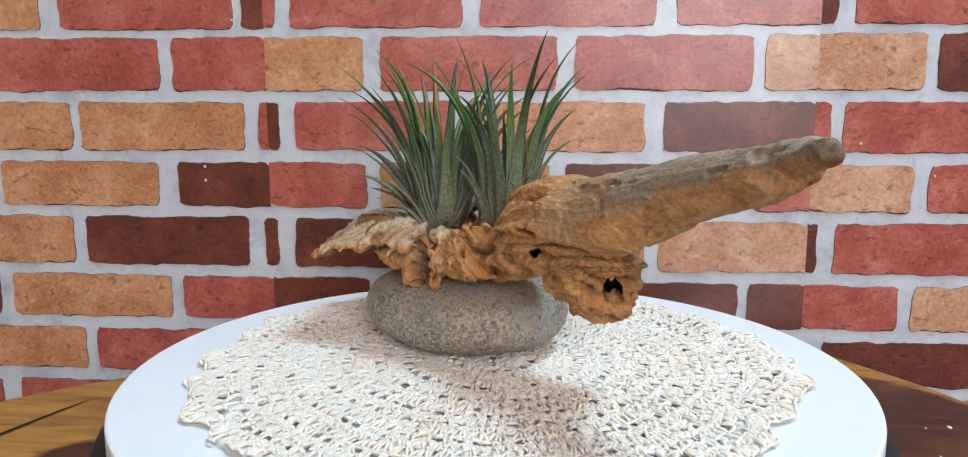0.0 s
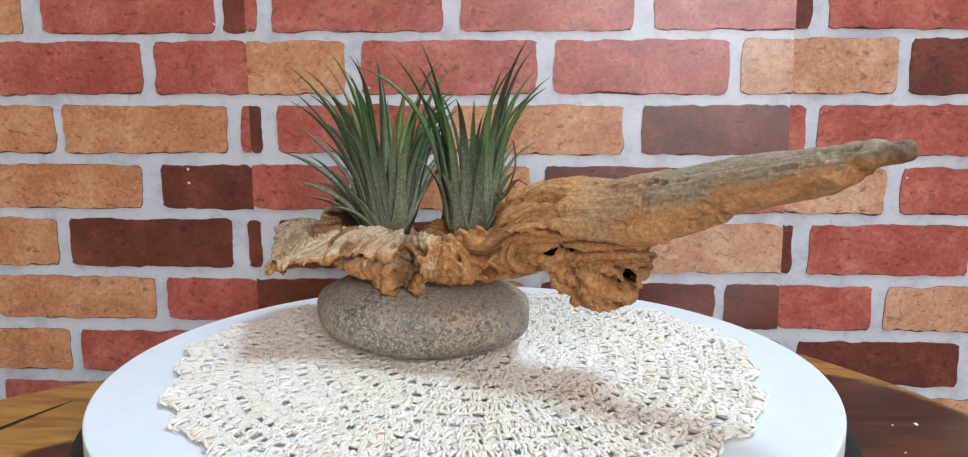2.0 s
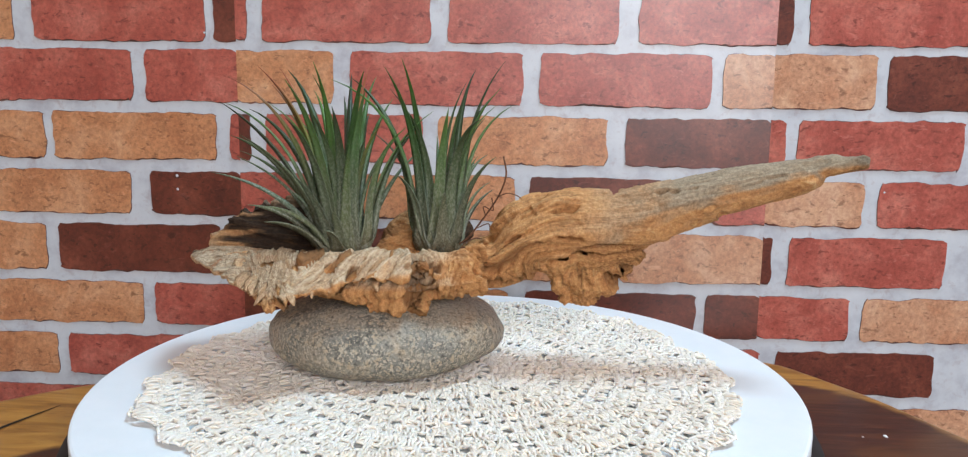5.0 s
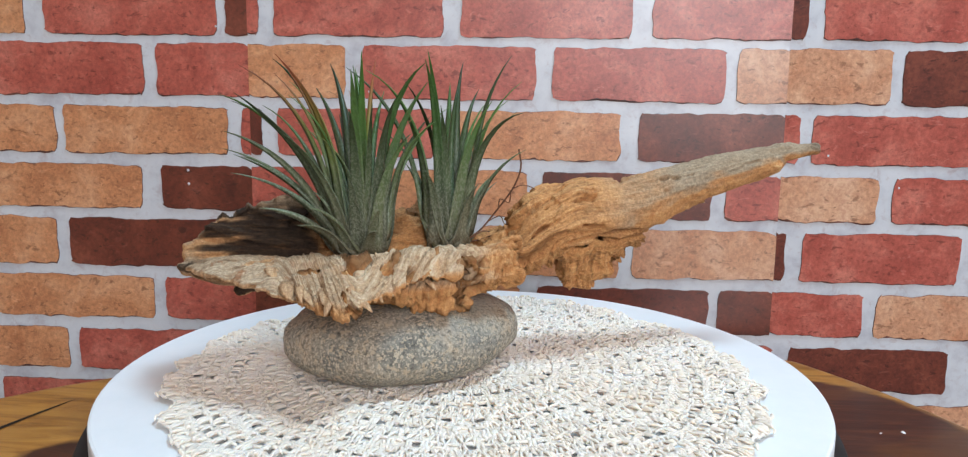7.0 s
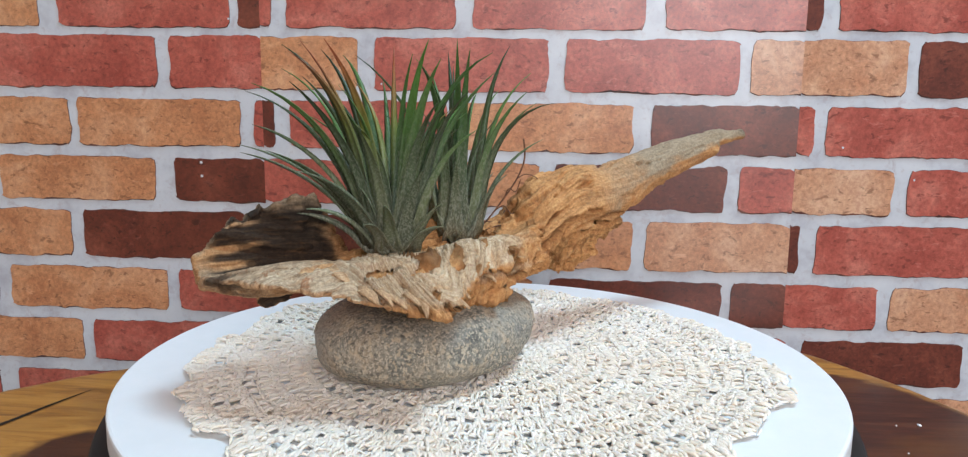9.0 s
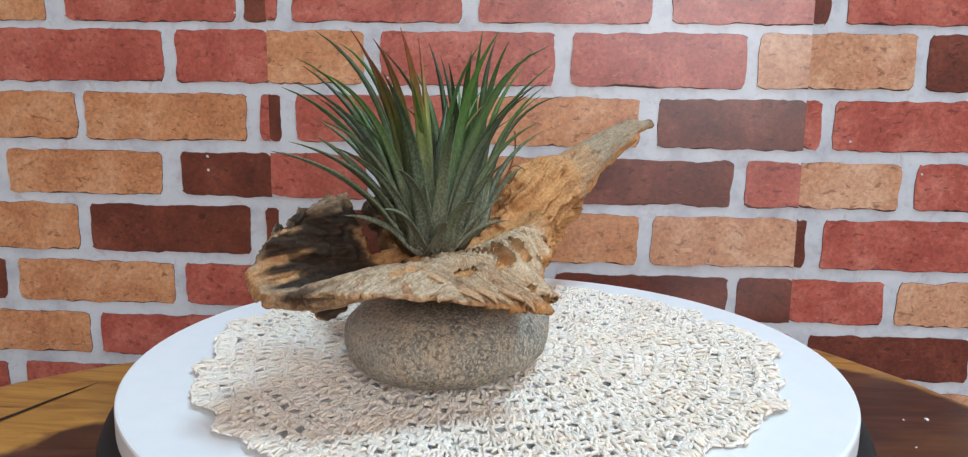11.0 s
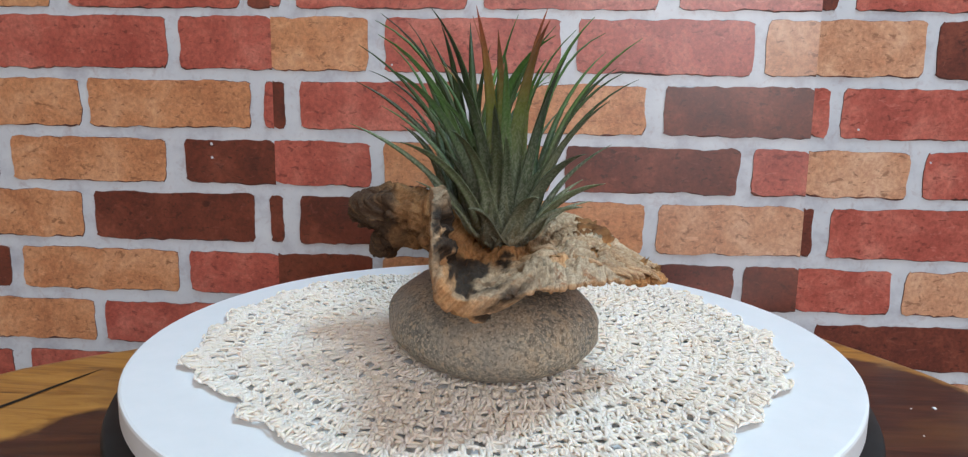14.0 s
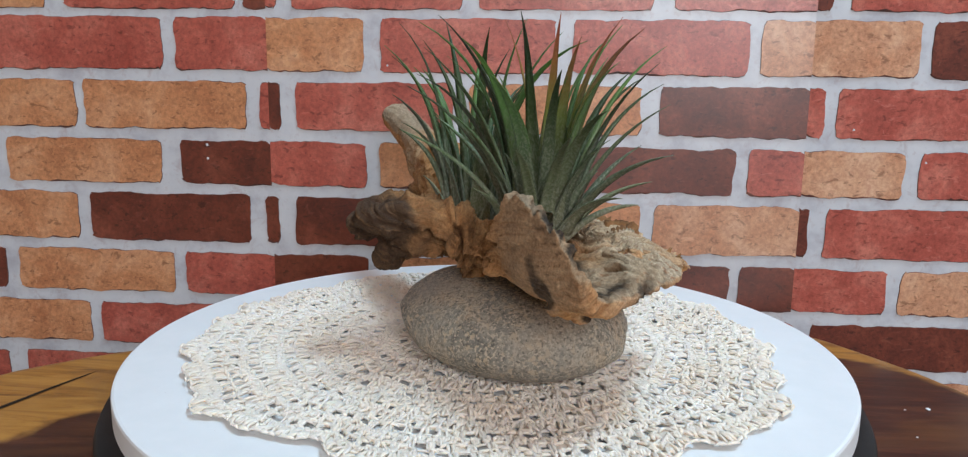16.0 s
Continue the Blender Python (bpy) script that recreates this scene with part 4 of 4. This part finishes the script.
# ---------- printed bricks on the north wall ----------
def brick(x0, x1, z0, z1, mat, seed, cut_left=False, cut_right=False):
    rng = random.Random(seed)
    def side(ax, ay, bx, by, straight):
        length = math.hypot(bx - ax, by - ay)
        n = max(4, int(length / 0.0036))
        out = []
        for i in range(n):
            s = i / n
            j = 0 if straight else 1
            w = (noise.noise(Vector((seed * 3.1, (ax + s * (bx - ax)) * 60, (ay + s * (by - ay)) * 60))) * 0.0019 + noise.noise(Vector((seed * 1.7, (ax + s * (bx - ax)) * 210, (ay + s * (by - ay)) * 210))) * 0.0008 + rng.uniform(-0.0002, 0.0002)) * j
            round_ = 0.0022 * (max(0, 1 - s * length / 0.006) ** 2 + max(0, 1 - (1 - s) * length / 0.006) ** 2) * j
            nx, ny = (by - ay) / length, -(bx - ax) / length
            out.append((ax + s * (bx - ax) + nx * (w - round_), ay + s * (by - ay) + ny * (w - round_)))
        return out
    ring = side(x0, z0, x1, z0, False) + side(x1, z0, x1, z1, cut_right) + side(x1, z1, x0, z1, False) + side(x0, z1, x0, z0, cut_left)
    cx, cz = (x0 + x1) / 2, (z0 + z1) / 2
    verts, faces, mi, n = [], [], [], len(ring)
    for k, (inset, y) in enumerate(((0.0, 0.0), (0.0, 0.0006), (0.0009, 0.0010))):
        for i, (x, z) in enumerate(ring):
            lo = inset * (1.0 if z < cz else 0.35) * rng.uniform(0.2, 1.6) * max(0.05, 0.7 + 1.6 * noise.noise(Vector((x * 70, seed * 2.3, z * 70))))
            if k == 2 and ((cut_left and x < x0 + 0.001) or (cut_right and x > x1 - 0.001)):
                dx = 0
            else:
                dx = (lo if x < cx else -lo) * 0.25
            if abs(x - x0) > 0.004 and abs(x - x1) > 0.004:
                dx = 0
            dz = lo if z < cz else -lo
            if abs(z - z0) > 0.004 and abs(z - z1) > 0.004:
                dz = 0
            verts.append((x + dx, -y, z + dz))
    for k in range(2):
        for i in range(n):
            faces.append((k * n + i, k * n + (i + 1) % n, (k + 1) * n + (i + 1) % n, (k + 1) * n + i))
            mi.append(1)
    faces.append(tuple(range(2 * n, 3 * n)))
    mi.append(0)
    ob = mesh_object("brick", verts, faces, [mat, M_EDGE], wall, mat_index=mi)
    ob.location = (0, WALL_Y, 0)


INK = {"r": M_RED, "o": M_ORANGE, "d": M_DARK, "t": M_TAN}
BRICK_SEED = [0]


def course(z0, z1, drop, row):
    """One course; '|' bricks meet their right neighbour at a paper seam."""
    prev = False
    for x0, x1, ink in row:
        BRICK_SEED[0] += 1
        dz = drop * (x0 + x1) / 2
        brick(x0, x1, z0 + dz, z1 + dz, INK[ink[0]], BRICK_SEED[0], prev, ink.endswith("|"))
        prev = ink.endswith("|")


S1, S2 = -0.199, 0.238
course(0.2905, 0.3330, 0, [(-0.53, -0.386, "o"), (-0.372, -0.23, "d"), (-0.218, -0.06, "r"), (-0.045, 0.10, "o"), (0.113, 0.25, "r"), (0.263, 0.40, "d")])
course(0.2425, 0.2830, 0, [(-0.44, -0.290, "d"), (-0.276, S1, "o|"), (S1, -0.119, "r"), (-0.105, 0.037, "o"), (0.051, 0.189, "r"), (0.198, S2, "d|"), (S2, 0.318, "r"), (0.328, 0.453, "o")])
course(0.1942, 0.2350, 0, [(-0.528, -0.386, "o"), (-0.370, -0.225, "r"), (-0.2175, S1, "d|"), (S1, -0.1896, "r"), (-0.177, -0.038, "r"), (-0.024, 0.113, "r"), (0.129, S2, "r|"), (S2, 0.250, "d"), (0.263, 0.405, "r")])
course(0.1446, 0.1873, 0, [(-0.4406, -0.2878, "r"), (-0.2764, S1, "r|"), (S1, -0.1187, "o"), (-0.1051, 0.0371, "r"), (0.0512, 0.1888, "r"), (0.1982, S2, "t|"), (S2, 0.3185, "t"), (0.3276, 0.4534, "d")])
course(0.0963, 0.1360, 0, [(-0.5174, -0.3662, "o"), (-0.3592, -0.2177, "o"), (-0.2062, S1, "r|"), (S1, -0.1891, "d"), (-0.1762, -0.0456, "r"), (-0.0320, 0.1072, "o"), (0.1218, S2, "d|"), (S2, 0.2503, "r"), (0.2611, 0.3912, "r")])
course(0.0494, 0.0865, 0, [(-0.575, -0.444, "r"), (-0.4316, -0.2942, "o"), (-0.2771, S1, "d|"), (S1, -0.1173, "r"), (-0.1060, 0.0321, "o"), (0.0446, 0.1841, "d"), (0.1946, S2, "r|"), (S2, 0.3160, "t"), (0.3286, 0.4596, "r")])
course(-0.0006, 0.0405, 0, [(-0.5293, -0.3716, "o"), (-0.3606, -0.2184, "d"), (-0.2045, -0.1930, "d"), (-0.1787, -0.0179, "d"), (-0.0052, 0.1102, "o"), (0.1216, S2, "t|"), (S2, 0.2459, "d"), (0.2588, 0.3863, "r")])
course(-0.0469, -0.0098, 0, [(-0.599, -0.4423, "d"), (-0.4299, -0.2885, "o"), (-0.2776, S1, "r|"), (S1, -0.1168, "d"), (-0.1079, 0.0283, "o"), (0.0411, 0.1862, "d"), (0.1936, S2, "d|"), (S2, 0.3125, "r"), (0.3235, 0.4514, "t")])
course(-0.0943, -0.0569, 0, [(-0.5295, -0.3683, "o"), (-0.3582, -0.2092, "r"), (-0.1957, -0.0649, "o"), (-0.0544, 0.0904, "r"), (0.1005, 0.2419, "r"), (0.2551, 0.3855, "d")])
course(-0.1416, -0.1045, 0, [(-0.6003, -0.4478, "r"), (-0.4316, -0.2832, "r"), (-0.270, -0.12, "d"), (-0.11, 0.03, "o"), (0.04, 0.18, "r"), (0.195, 0.31, "o"), (0.323, 0.45, "t")])


# pale chips in the print
def chip(x, z, r):
    bm = bmesh.new()
    bmesh.ops.create_icosphere(bm, subdivisions=2, radius=r)
    for q in bm.verts:
        q.co.y *= 0.3
        q.co *= 1 + 0.4 * noise.noise(q.co * 700)
    ob = part("paint_chip", bm, M_MORTAR, wall)
    ob.location = (x, WALL_Y - 0.0011, z)


chip(-0.2535, 0.0830, 0.0013)
chip(-0.2535, 0.0715, 0.0012)
chip(0.2740, 0.1040, 0.0010)
chip(-0.2250, 0.2010, 0.0010)
chip(-0.0990, 0.1500, 0.0009)
chip(0.3320, 0.0790, 0.0009)


# ---------- turning ----------
def motions():
    def ride(thing, x, y, z, turn):
        rows = []
        for k in range(33):
            t = k * 0.5
            rows.append((t, pose(0, 0, 0, 0, 0, SPIN * t) @ pose(x, y, z, 0, 0, turn)))
        walk(thing, rows)

    def along(u, w):
        return 0.47 * u - 0.8827 * w, -0.8827 * u - 0.47 * w

    ride(turntable_disc, 0, 0, 0, 0)
    ride(doily_thing, 0, 0, 0.0, 0)
    ride(stone, *along(*STONE_AT), 0.0230, AX + STONE_TURN)
    ride(log, 0, 0, 0, AX)
    ride(plant_a, -0.0307, 0.0440, 0.0640, 0)
    ride(plant_b, 0.0058, 0.0134, 0.0645, 0)


motions()
